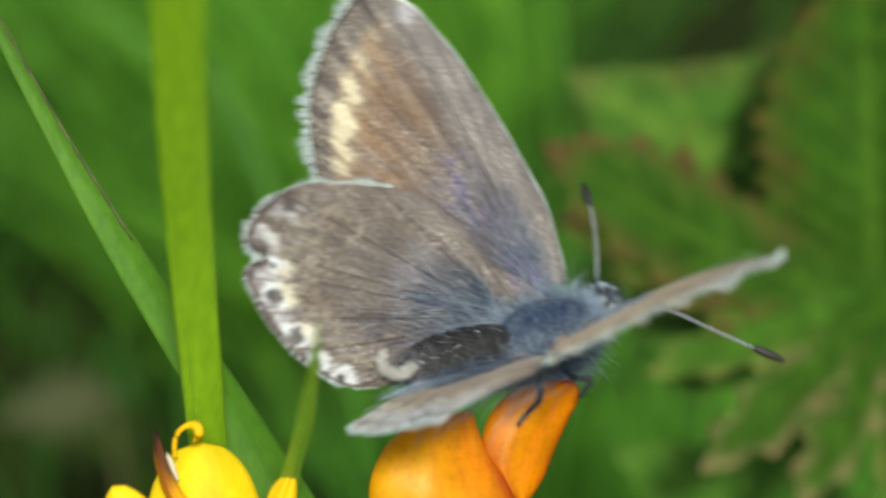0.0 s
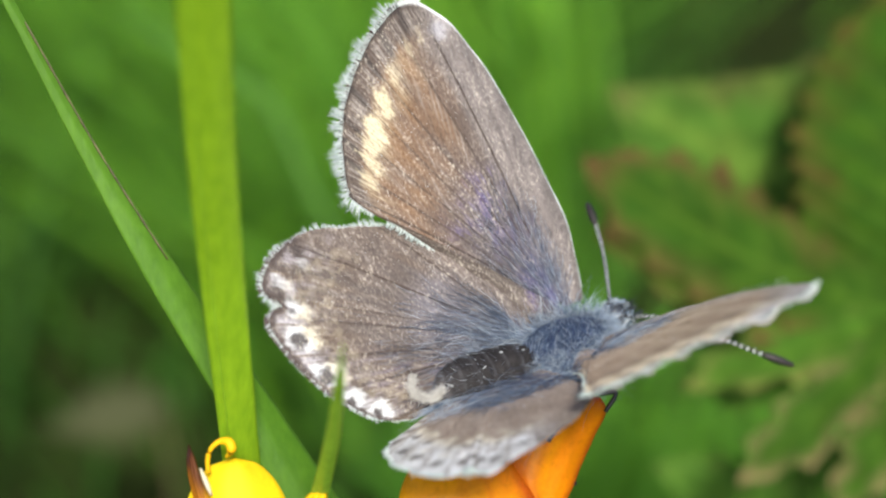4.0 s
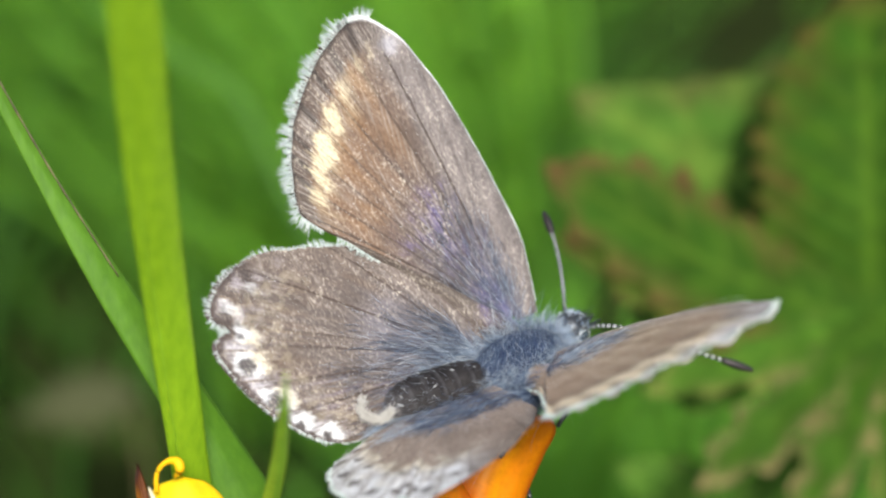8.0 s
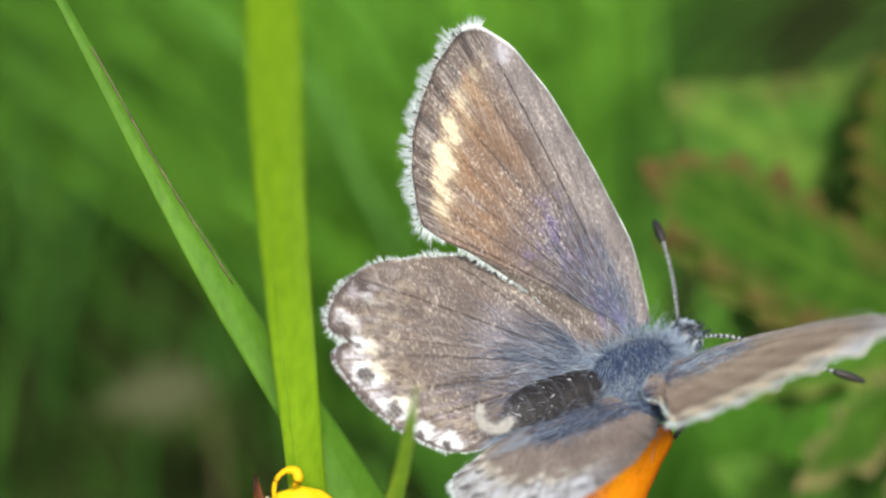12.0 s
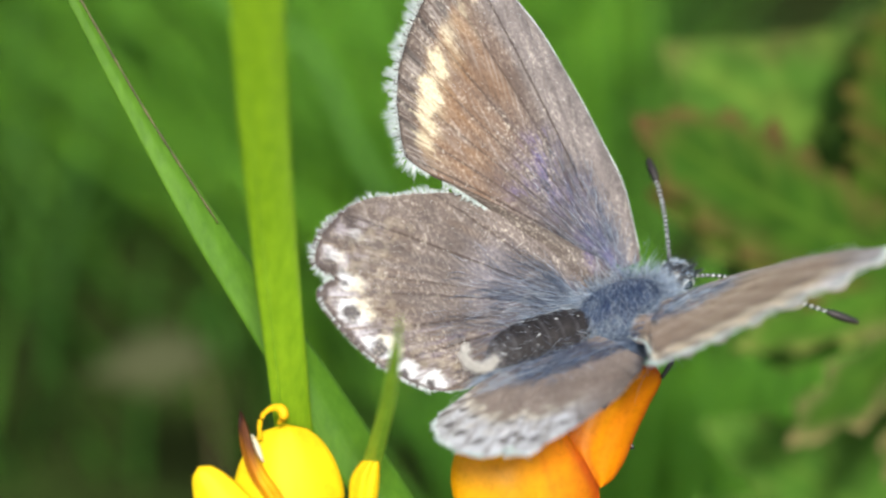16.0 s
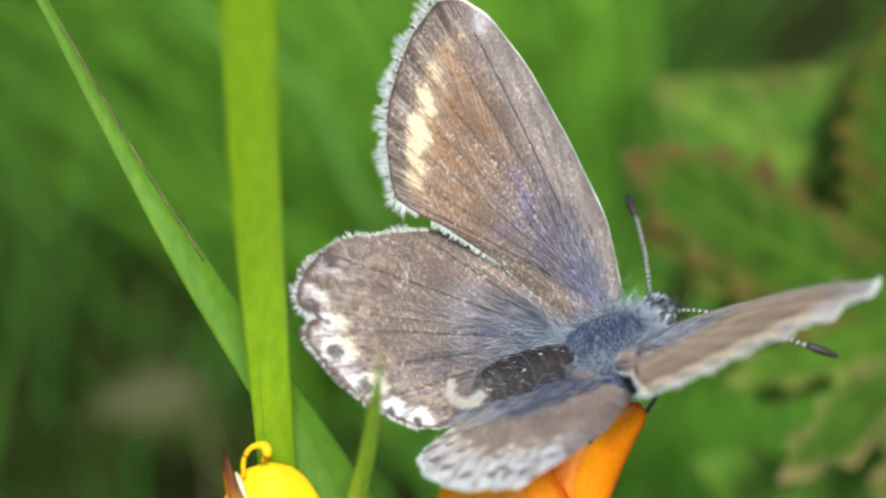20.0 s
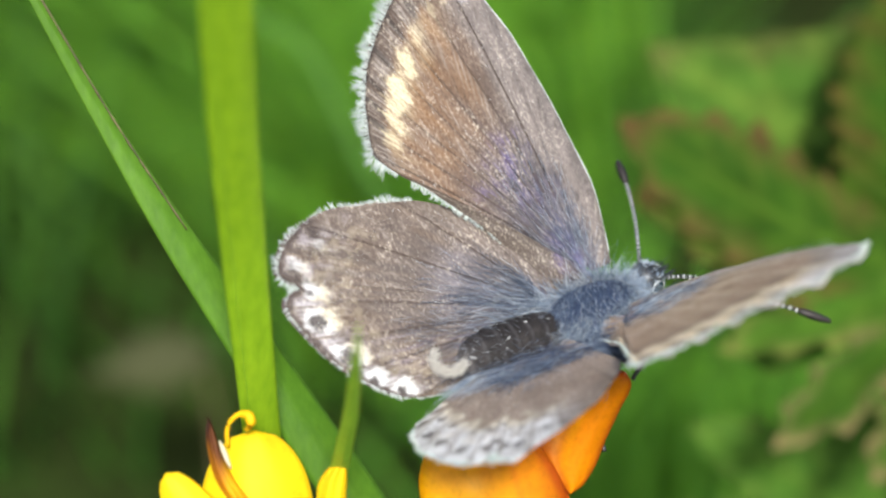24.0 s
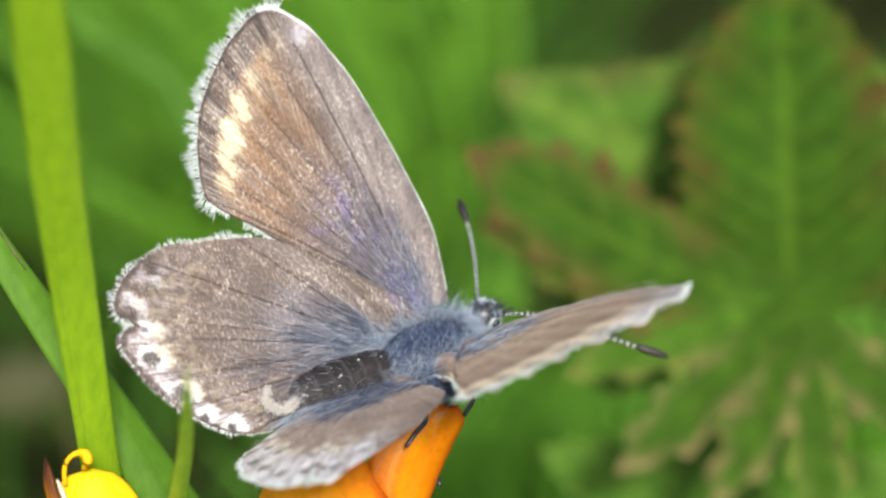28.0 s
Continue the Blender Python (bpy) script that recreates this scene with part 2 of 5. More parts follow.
def grid_solid(top, bottom):
    """Two equal grids of points (rows x columns) closed into a thin solid."""
    r, c = len(top), len(top[0])
    verts = [p for row in top for p in row] + [p for row in bottom for p in row]
    o = r * c
    faces = []
    for i in range(r - 1):
        for j in range(c - 1):
            k = i * c + j
            faces.append((k, k + 1, k + c + 1, k + c))
            faces.append((o + k, o + k + c, o + k + c + 1, o + k + 1))
    for i in range(r - 1):
        k = i * c
        faces.append((k, k + c, o + k + c, o + k))
        k = i * c + c - 1
        faces.append((k, o + k, o + k + c, k + c))
    for j in range(c - 1):
        faces.append((j, o + j, o + j + 1, j + 1))
        k = (r - 1) * c + j
        faces.append((k, k + 1, o + k + 1, o + k))
    return verts, faces


def spline(pts, count):
    """A smooth curve through unevenly spaced points."""
    p = [Vector(q) for q in pts]
    n = len(p)
    h = [max((p[i + 1] - p[i]).length, 1e-7) for i in range(n - 1)]
    slope = [(p[i + 1] - p[i]) / h[i] for i in range(n - 1)]
    tan = [slope[0]] + [(slope[i] * h[i - 1] + slope[i - 1] * h[i]) / (h[i] + h[i - 1]) for i in range(1, n - 1)] + [slope[-1]]
    out = []
    for i in range(count):
        f = i * (n - 1) / (count - 1)
        k = min(int(f), n - 2)
        t = f - k
        a, b, c, d = 2 * t ** 3 - 3 * t * t + 1, t ** 3 - 2 * t * t + t, 3 * t * t - 2 * t ** 3, t ** 3 - t * t
        out.append(p[k] * a + tan[k] * (b * h[k]) + p[k + 1] * c + tan[k + 1] * (d * h[k]))
    return out


def lerp_list(vals, f):
    x = f * (len(vals) - 1)
    i = min(int(x), len(vals) - 2)
    return vals[i] + (vals[i + 1] - vals[i]) * (x - i)


def smooth(a, b, x):
    t = min(1.0, max(0.0, (x - a) / (b - a)))
    return t * t * (3 - 2 * t)


def mixc(a, b, f):
    return tuple(p + (q - p) * f for p, q in zip(a, b))


def tube(pts, radii, sides=10, cap=True):
    """A round tube along the points."""
    verts, faces = [], []
    n = len(pts)
    ref = Vector((0.3, 0.2, 0.9)).normalized()
    for i, p in enumerate(pts):
        d = (pts[min(i + 1, n - 1)] - pts[max(i - 1, 0)]).normalized()
        s = d.cross(ref).normalized()
        u = s.cross(d)
        for k in range(sides):
            a = 2 * math.pi * k / sides
            verts.append(p + (s * math.cos(a) + u * math.sin(a)) * radii[i])
    for i in range(n - 1):
        for k in range(sides):
            q = (k + 1) % sides
            faces.append((i * sides + k, i * sides + q, (i + 1) * sides + q, (i + 1) * sides + k))
    if cap:
        faces.append(tuple(range(sides - 1, -1, -1)))
        faces.append(tuple((n - 1) * sides + k for k in range(sides)))
    return verts, faces


def strands(items, rng, sides=3):
    """Tapered hairs. Each item: root, direction, length, width, bend (a vector)."""
    verts, faces = [], []
    for root, d, length, width, bend in items:
        s = d.cross(Vector((rng.uniform(-1, 1), rng.uniform(-1, 1), rng.uniform(-1, 1)))).normalized()
        u = s.cross(d).normalized()
        o = len(verts)
        for f, w in ((0, 0.8), (0.35, 1.0), (0.7, 0.7)):
            c = root + d * (length * f) + bend * (length * f * f)
            for k in range(sides):
                a = 2 * math.pi * k / sides
                verts.append(c + (s * math.cos(a) + u * math.sin(a)) * (width * w * 0.5))
        verts.append(root + d * length + bend * length)
        for r in range(2):
            for k in range(sides):
                q = (k + 1) % sides
                faces.append((o + r * sides + k, o + r * sides + q, o + (r + 1) * sides + q, o + (r + 1) * sides + k))
        for k in range(sides):
            faces.append((o + 2 * sides + k, o + 2 * sides + (k + 1) % sides, o + 3 * sides))
    return verts, faces


def thing(name, where, label, category, group="", kind=""):
    ob = new(name)
    ob.empty_display_size = 0.002
    ob.location = where
    return tagged(ob, label, category, group, kind)


def part(name, vf, mat, parent, label="", colours=None, origin=None, world_space=True):
    """One mesh under a thing; the points are in the world unless world_space is off."""
    verts, faces = vf
    if world_space:
        o = parent.location if origin is None else origin
        if parent.parent is not None and origin is None:
            o = parent.location + parent.parent.location
        verts = [Vector(v) - o for v in verts]
    ob = mesh_object(name, verts, faces, mat, parent, colours)
    if label:
        ob["label"] = label
    return ob


# ---- ground ----
def build_ground():
    n = 90
    verts, faces = [], []
    rows = []
    for i in range(n + 1):
        f = i / n * 2 - 1
        rows.append(math.copysign(abs(f) ** 4 * 120 + abs(f) * 0.9, f))
    for y in rows:
        for x in rows:
            z = 0.012 * noise.noise((x * 9, y * 9, 0)) + 0.006 * noise.noise((x * 31, y * 31, 3)) if abs(x) < 3 and abs(y) < 3 else 0.0
            verts.append((x, y + 0.3, z - 0.01))
    for i in range(n):
        for j in range(n):
            k = i * (n + 1) + j
            faces.append((k, k + 1, k + n + 2, k + n + 1))
    ob = mesh_object("ground", verts, faces, M_SOIL)
    tagged(ob, "dark damp soil with moss under the meadow plants", "ground", kind="structure")


build_ground()


# ---- grass ----
def blade_mesh(pts, widths, face, fold=0.25, thick=0.00012, rings=48, cols=11, curl=0.0):
    line = spline(pts, rings)
    top, bottom = [], []
    for i, p in enumerate(line):
        f = i / (rings - 1)
        d = (line[min(i + 1, rings - 1)] - line[max(i - 1, 0)]).normalized()
        side = d.cross(face).normalized()
        nrm = side.cross(d).normalized()
        w = lerp_list(widths, f)
        rt, rb = [], []
        for j in range(cols):
            s = j / (cols - 1) * 2 - 1
            z = abs(s) * fold * w * 0.5 + curl * w * (1 - s * s)
            c = p + side * (s * w * 0.5) + nrm * z
            edge = thick * (1.0 - 0.7 * abs(s)) * (0.5 + 0.5 * min(1, w / 0.002))
            rt.append(c + nrm * edge)
            rb.append(c - nrm * edge)
        top.append(rt)
        bottom.append(rb)
    return grid_solid(top, bottom)


def to_ground(p, lean=(0, 0)):
    """Where a stalk through p meets the ground."""
    return Vector((p.x + lean[0], p.y + lean[1], -0.012))


def grass_blade(label, pts, widths, face, mat, fold=0.25, group="grass blades by the flowers", curl=0.0, rib_at=0.0, rib_mat=None):
    foot = pts[-1]
    ob = thing("grass_blade", foot, label, "grass blade", group)
    part("blade", blade_mesh(pts, widths, face, fold, rings=64, cols=11, curl=curl), mat, ob)
    line = spline(pts, 64)
    rib = []
    for i, p in enumerate(line):
        w = lerp_list(widths, i / 63)
        d = (line[min(i + 1, 63)] - line[max(i - 1, 0)]).normalized()
        side = d.cross(face).normalized()
        rib.append(p + side * (w * rib_at) + side.cross(d).normalized() * (curl * w * (1 - 4 * rib_at ** 2) + abs(rib_at) * fold * w + 0.00004))
    part("midrib", tube(rib, [0.00002 + 0.022 * lerp_list(widths, i / 63) for i in range(64)], 8), rib_mat or mat, ob)
    return ob


def build_near_grass():
    a, b, c, d = at(-9.45, 10.80, 25.00), at(-9.86, 5.38, 17.60), at(-10.05, -0.46, 10.00), at(-10.05, -6.81, 3.00)
    e = d + (d - c) * 0.6
    broad = grass_blade("broad bright yellow-green upright grass blade", [a + (a - b) * 0.6, a, b, c, d, e, (e + to_ground(e)) * 0.5 + Vector((0, -0.006, 0)), to_ground(e, (0.006, -0.012))],
                [0.0014, 0.00205, 0.00205, 0.00195, 0.0018, 0.0018, 0.0016, 0.0012], axis(0.15, 0.1, 1), M_BLADE, 0.0, curl=0.05, rib_at=0.27, rib_mat=M_BLADE_LIGHT)
    a, b, c, d, e = at(-20.07, 12.30, 3.50), at(-17.04, 6.19, 1.50), at(-14.18, 1.05, 0.00), at(-11.14, -3.91, -1.50), at(-6.47, -11.57, -3.50)
    g = e + (e - d) * 0.5
    ob = grass_blade("leaning green grass blade with a brown dried margin", [a + (a - b) * 0.8, a, b, c, d, e, g, (g + to_ground(g)) * 0.5 + Vector((0.004, 0, 0)), to_ground(g, (0.008, 0.0))],
                     [0.0003, 0.0006, 0.0010, 0.00165, 0.00225, 0.0027, 0.0027, 0.0024, 0.002], axis(0.3, 0.25, 1), M_BLADE_COOL, 0.0, curl=0.06, rib_at=0.05)
    rim = []
    for p in spline([a, b, c], 30):
        rim.append(p + axis(0.87, 0.5, 0.0) * 0.00042 * (0.6 + 0.9 * len(rim) / 30) + axis(0, 0, 1) * 0.00018)
    part("dry_margin", tube(rim, [0.00003 + 0.00003 * math.sin(i) ** 2 for i in range(30)], 6), M_DRY, ob, "thin brown dried margin")
    a, b, c, d = at(-4.55, -2.60, 20.50), at(-4.80, -4.10, 17.20), at(-5.25, -6.40, 12.20), at(-6.15, -9.60, 5.40)
    e = d + (d - c) * 0.8
    grass_blade("small pointed light green blade before the wing", [a, b, c, d, e, (e + to_ground(e)) * 0.5, to_ground(e, (-0.004, 0.004))],
                [0.00005, 0.00042, 0.00066, 0.00088, 0.0010, 0.0012, 0.001], axis(1, 0.2, 0.15).cross((a - d).normalized()), M_BLADE_FRONT, 0.0, curl=0.08)
    return broad, ob


broad_blade, leaning_blade = build_near_grass()


def meadow(name, label, count, seed, region, mat, height, width, keep=None, reach=1.25, turn=(0, 6.28)):
    """Many blades in one piece, each on the ground."""
    rng = random.Random(seed)
    verts, faces = [], []
    made = 0
    while made < count:
        x, y = rng.uniform(*region[0]), rng.uniform(*region[1])
        if keep and not keep(x, y, rng):
            continue
        (x0, x1), (y0, y1) = region
        rim = min((x - x0) / (x1 - x0), (x1 - x) / (x1 - x0), (y1 - y) / (y1 - y0))
        if rng.random() > smooth(0.0, 0.18, rim) + 0.02:
            continue
        made += 1
        h = rng.uniform(*height)
        az = rng.uniform(*turn)
        lean = rng.uniform(0.15, reach) * h
        w = rng.uniform(*width)
        root = Vector((x, y, -0.015))
        tip = root + Vector((math.cos(az) * lean, math.sin(az) * lean, h))
        mid = (root + tip) * 0.5 + Vector((-math.cos(az) * lean * 0.22, -math.sin(az) * lean * 0.22, h * 0.06))
        yaw = rng.uniform(0, math.pi)
        side = Vector((math.cos(yaw), math.sin(yaw) * 0.5, 0))
        o = len(verts)
        steps = 6
        for i in range(steps + 1):
            f = i / steps
            p = root * (1 - f) ** 2 + mid * 2 * f * (1 - f) + tip * f * f
            ww = w * (1 - f ** 2.2) * 0.5 + 0.0001
            nv = Vector((-side.y, side.x, 0)) * ww * 0.35
            verts += [p - side * ww + nv, p, p + side * ww + nv, p + Vector((0, 0.0003, 0))]
        for i in range(steps):
            k = o + i * 4
            for a, b in ((0, 1), (1, 2), (2, 3), (3, 0)):
                faces.append((k + a, k + b, k + 4 + b, k + 4 + a))
    ob = mesh_object(name, verts, faces, mat)
    tagged(ob, label, "grass", kind="stuff")
    return ob


def hollow(x, y, rng):
    """A shaded hollow on one side and bare earth at the back."""
    if ((x + 0.062) / 0.030) ** 2 + ((y - 0.29) / 0.10) ** 2 < 1:
        return rng.random() < 0.14
    if x < 0.0 and y < 0.36:
        return rng.random() < 0.36
    if 0.044 + 0.15 * (y - 0.36) < x < 0.22 and y > 0.25:
        return rng.random() < 0.02
    return True


def plain_strip(x, y, rng):
    return not (0.032 + 0.1 * (y - 0.36) < x < 0.26)


# the lighter greens carry painted sunlight over parts of the same meadow
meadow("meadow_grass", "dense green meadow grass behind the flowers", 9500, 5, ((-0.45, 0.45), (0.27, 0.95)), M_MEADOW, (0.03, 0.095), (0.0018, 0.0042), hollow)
meadow("tall_meadow_grass", "brighter tall grass blades in the meadow", 1700, 9, ((-0.050, 0.060), (0.30, 0.55)), M_PAINTED_SUN, (0.06, 0.13), (0.0016, 0.003), hollow, 1.2, (1.8, 4.5))
meadow("painted_sun_grass", "light green grass farther off, sunlight put into its colour", 6000, 15, ((-0.45, 0.36), (0.42, 0.80)), M_PAINTED_SUN, (0.07, 0.15), (0.002, 0.0045), plain_strip, 0.7)
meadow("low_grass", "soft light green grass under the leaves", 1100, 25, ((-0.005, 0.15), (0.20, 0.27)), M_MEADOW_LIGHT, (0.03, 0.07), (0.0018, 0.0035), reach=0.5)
meadow("pale_grass", "soft grass at the far side of the hollow, sunlight put into its colour", 1500, 29, ((-0.30, 0.02), (0.38, 0.66)), M_MEADOW_LIGHT, (0.04, 0.10), (0.0018, 0.0035), hollow)
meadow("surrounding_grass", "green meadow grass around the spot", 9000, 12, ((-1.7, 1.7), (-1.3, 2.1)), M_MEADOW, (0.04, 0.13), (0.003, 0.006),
       lambda x, y, rng: not (abs(x) < 0.36 and -0.25 < y < 0.80))


def build_far_leaves():
    # a thin stalk behind the upright blade, and pale leaves further back
    a, b, c, d = at(-39.4, 38.9, -170.0), at(-29.6, 32.0, -168.0), at(-20.8, 27.0, -166.0), at(-14.3, 14.3, -166.0)
    grass_blade("thin light green blade bent behind the broad one", [a, b, c, d, d + (d - c) * 0.6, to_ground(d, (0.01, 0.02))], [0.0006, 0.0011, 0.0013, 0.0012, 0.0010, 0.0010], axis(0.1, 0, 1), M_MEADOW, 0.2)
    c = at(-54.56, -19.42, -260.00)
    g = Vector((c.x, c.y, -0.005))
    ob = thing("dead_leaf", g, "grey-brown dead leaf lying among the grass", "leaf")
    vf, tint = petal_mesh(c - axis(0.9, 0.1, 0) * 0.010, c + axis(0.9, 0.25, 0.1) * 0.011, axis(0, 0.3, 1), 0.013, -0.3, 0.1, 2.2, colour=lambda f, s: mixc((0.085, 0.092, 0.045), (0.045, 0.062, 0.018), abs(s)))
    part("leaf_blade", vf, M_LEAF, ob, colours=tint)
    line = spline([c + axis(0.9, 0.25, 0.1) * 0.010, (c + g) * 0.5 + Vector((0.01, 0.004, 0)), g], 14)
    part("stalk", tube(line, [0.0007] * 14, 7), M_DRY, ob, "dry brown leaf stalk")


# ---- cranesbill leaves ----
def toothed_lobe(mid, widths, face, teeth, depth, hue, edge, red, seed, cup=0.10, rib=0.11, n_along=100, n_across=35):
    """A lobe of a palmate leaf along the line mid: forward teeth, quilted between the veins, with furrow shade put into
    the colour; the margin takes the colour edge on the sides given by red.
    """
    line = spline(mid, n_along)
    length = (line[-1] - line[0]).length
    top, bottom, cols = [], [], []
    for i, p in enumerate(line):
        f = i / (n_along - 1)
        d = (line[min(i + 1, n_along - 1)] - line[max(i - 1, 0)]).normalized()
        side = d.cross(face).normalized()
        nrm = side.cross(d).normalized()
        w = 0.5 * lerp_list(widths, f) + 0.00005
        rt, rb = [], []
        for j in range(n_across):
            s = j / (n_across - 1) * 2 - 1
            ph = (f * teeth + 0.3 * (s > 0) + 0.35 * noise.noise((f * 3, 2.0 * (s > 0), seed))) % 1.0
            tooth = ph / 0.72 if ph < 0.72 else (1 - ph) / 0.28
            tooth *= 0.75 + 0.5 * noise.noise((math.floor(f * teeth + 0.3 * (s > 0)) * 1.7, s > 0, seed + 5))
            hw = w * (1 - depth + depth * tooth * smooth(0.12, 0.3, f) + depth * (1 - smooth(0.12, 0.3, f)))
            a = abs(s)
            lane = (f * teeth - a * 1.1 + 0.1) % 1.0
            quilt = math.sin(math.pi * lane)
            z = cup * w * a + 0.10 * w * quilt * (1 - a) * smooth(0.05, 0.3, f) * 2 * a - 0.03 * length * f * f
            z += 0.04 * w * noise.noise((f * 4, s * 2, seed + 2))
            c = p + side * (s * hw) + d * (a ** 1.5 * hw * 0.5 * (1 - 0.6 * f)) + nrm * z
            rt.append(c)
            rb.append(c - nrm * 0.0002)
            n1 = noise.noise((f * 7, s * 1.6, seed + 3))
            n2 = noise.noise((f * 22, s * 5.0, seed + 8))
            vein = max(0.0, 1 - a / rib)
            ribs = (1 - smooth(0.03, 0.22, min(lane, 1 - lane))) * smooth(0.05, 0.2, a)
            # shade in the furrows of the quilting is painted into the hue, unevenly
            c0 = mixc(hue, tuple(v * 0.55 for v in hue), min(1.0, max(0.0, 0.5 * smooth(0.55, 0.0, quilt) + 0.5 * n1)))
            c0 = mixc(c0, (hue[0] * 2.4, hue[1] * 1.75, hue[2] * 2.0), min(0.9, max(0.0, 0.75 * vein + 0.45 * ribs + 0.25 * n2)))
            share = red[1] if s > 0 else red[0]
            rim = share * smooth(0.42, 1.0, a + 0.38 * n1 + 0.30 * n2) * smooth(0.10, 0.40, f) * (0.20 + 0.85 * tooth)
            rim = max(rim, smooth(0.86, 1.0, f) * max(red) * 0.8)
            tone = mixc(edge, tuple(v * 0.45 for v in edge), min(1.0, max(0.0, 0.4 + 0.9 * n2)))
            cols.append(mixc(c0, tone, min(0.95, max(0.0, rim))))
        top.append(rt)
        bottom.append(rb)
    return grid_solid(top, bottom), cols + cols


def cranesbill_leaf(label, centre, lobes, face, seed, stalk_lean=(0, 0.05), rib=0.11):
    """lobes: the points of the midline past the centre, widths in mm, teeth, depth of the teeth, leaf colour, margin colour and its share on either side."""
    ob = thing("cranesbill_leaf", centre, label, "leaf", "cranesbill leaves")
    for k, (mid, widths, teeth, depth, hue, edge, red) in enumerate(lobes):
        lift = face * (0.00035 * (k % 3))
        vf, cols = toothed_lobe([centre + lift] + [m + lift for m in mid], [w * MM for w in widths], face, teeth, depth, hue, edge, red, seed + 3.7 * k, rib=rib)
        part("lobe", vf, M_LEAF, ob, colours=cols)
    g = to_ground(centre, stalk_lean)
    line = spline([centre - face * 0.0004, centre * 0.6 + g * 0.4 + Vector((0, 0.02, -0.01)), g], 20)
    part("stalk", tube(line, [0.0009] * 20, 8), M_STEM, ob, "slender green leaf stalk")
    return ob


def build_cranesbill():
    rust = (0.18, 0.085, 0.038)
    red, tan, straw = (0.135, 0.055, 0.022), (0.34, 0.26, 0.12), (0.26, 0.29, 0.07)
    deep, mid, fresh = (0.031, 0.090, 0.005), (0.033, 0.093, 0.0065), (0.046, 0.126, 0.010)
    cranesbill_leaf("lobed green cranesbill leaf with red-brown toothed margins", at(37.3, -2.2, -61.0),
                    [([at(25.6, 2.0, -58.0), at(11.4, 10.4, -56.0)], [4, 7, 9.5, 11.5, 12, 9, 0.3], 8, 0.34, mid, rust, (1.0, 1.0)),
                     ([at(36.7, 9.0, -60.0), at(37.0, 25.3, -63.0)], [14, 17.5, 18.5, 18.5, 16.5, 10.5, 0.3], 9, 0.16, deep, red, (0.7, 0.75)),
                     ([at(44.4, 3.3, -60.0), at(54.3, 9.4, -60.0)], [4, 7, 10, 11, 9, 6, 0.3], 8, 0.32, deep, red, (0.9, 0.9)),
                     ([at(26.3, 0.7, -58.8), at(12.6, 4.8, -57.0)], [4, 8, 10.5, 11.5, 10, 6, 0.3], 6, 0.30, fresh, rust, (1.0, 1.0)),
                     ([at(28.5, -4.1, -58.0), at(18.9, -7.0, -57.0)], [3, 4.5, 6, 6.5, 6, 4, 0.3], 5, 0.45, fresh, straw, (1.1, 1.1)),
                     ([at(30.9, -7.5, -57.0), at(22.6, -14.3, -55.0)], [3, 4, 5.5, 7, 7, 5, 0.3], 5, 0.50, mid, tan, (1.1, 1.1)),
                     ([at(34.4, -9.7, -57.0), at(29.9, -16.7, -55.0)], [3, 4, 5, 6.5, 6.5, 4.5, 0.3], 5, 0.50, mid, tan, (1.1, 1.1)),
                     ([at(38.1, -10.6, -58.0), at(38.9, -19.5, -56.0)], [3, 4, 5.5, 6.5, 6, 4, 0.3], 5, 0.45, mid, straw, (1.1, 1.1)),
                     ([at(41.9, -7.2, -59.0), at(49.6, -13.2, -57.0)], [3, 4.5, 6, 7, 6, 4, 0.3], 6, 0.42, mid, tan, (0.9, 0.9))],
                    axis(-0.15, 0.25, 1), 3, (0.0, 0.03))
    pale, olive = (0.066, 0.160, 0.019), (0.20, 0.16, 0.06)
    cranesbill_leaf("pale green cranesbill leaf partly hidden behind another leaf", at(42.2, 0.0, -68.0),
                    [([at(30.4, 7.8, -71.0), at(15.3, 18.5, -78.0)], [38, 37, 33, 26.5, 17, 8.5, 0.3], 6, 0.07, pale, olive, (0.1, 0.7)),
                     ([at(39.0, 9.2, -67.5), at(37.8, 22.2, -70.0)], [18, 22, 23, 22, 19, 13, 0.3], 6, 0.07, pale, olive, (0.1, 0.3)),
                     ([at(60.0, 12.0, -86.0), at(70.0, 20.0, -90.0)], [8, 12, 14, 13, 10, 6, 0.3], 7, 0.2, pale, olive, (0.2, 0.2))],
                    axis(-0.1, 0.35, 1), 4, (0.0, 0.04), 0.28)
    green = (0.062, 0.165, 0.018)
    cranesbill_leaf("light green cranesbill leaf low in the grass", at(36.1, -25.5, -77.0),
                    [([at(28.9, -19.4, -76.0), at(18.8, -14.0, -76.0)], [5, 8, 10, 11, 9, 6, 0.3], 7, 0.3, green, straw, (0.2, 0.2)),
                     ([at(26.0, -25.0, -76.0), at(12.5, -24.0, -76.0)], [5, 8, 10, 11, 9, 6, 0.3], 7, 0.3, green, straw, (0.2, 0.2)),
                     ([at(35.0, -19.0, -78.0), at(33.0, -12.0, -80.0)], [5, 8, 10, 10, 9, 6, 0.3], 7, 0.3, green, straw, (0.2, 0.2)),
                     ([at(45.0, -20.0, -77.0), at(52.0, -17.0, -77.0)], [5, 8, 10, 10, 9, 6, 0.3], 7, 0.3, green, straw, (0.2, 0.2))],
                    axis(0.05, 0.45, 1), 6, (0.0, 0.04))


build_cranesbill()


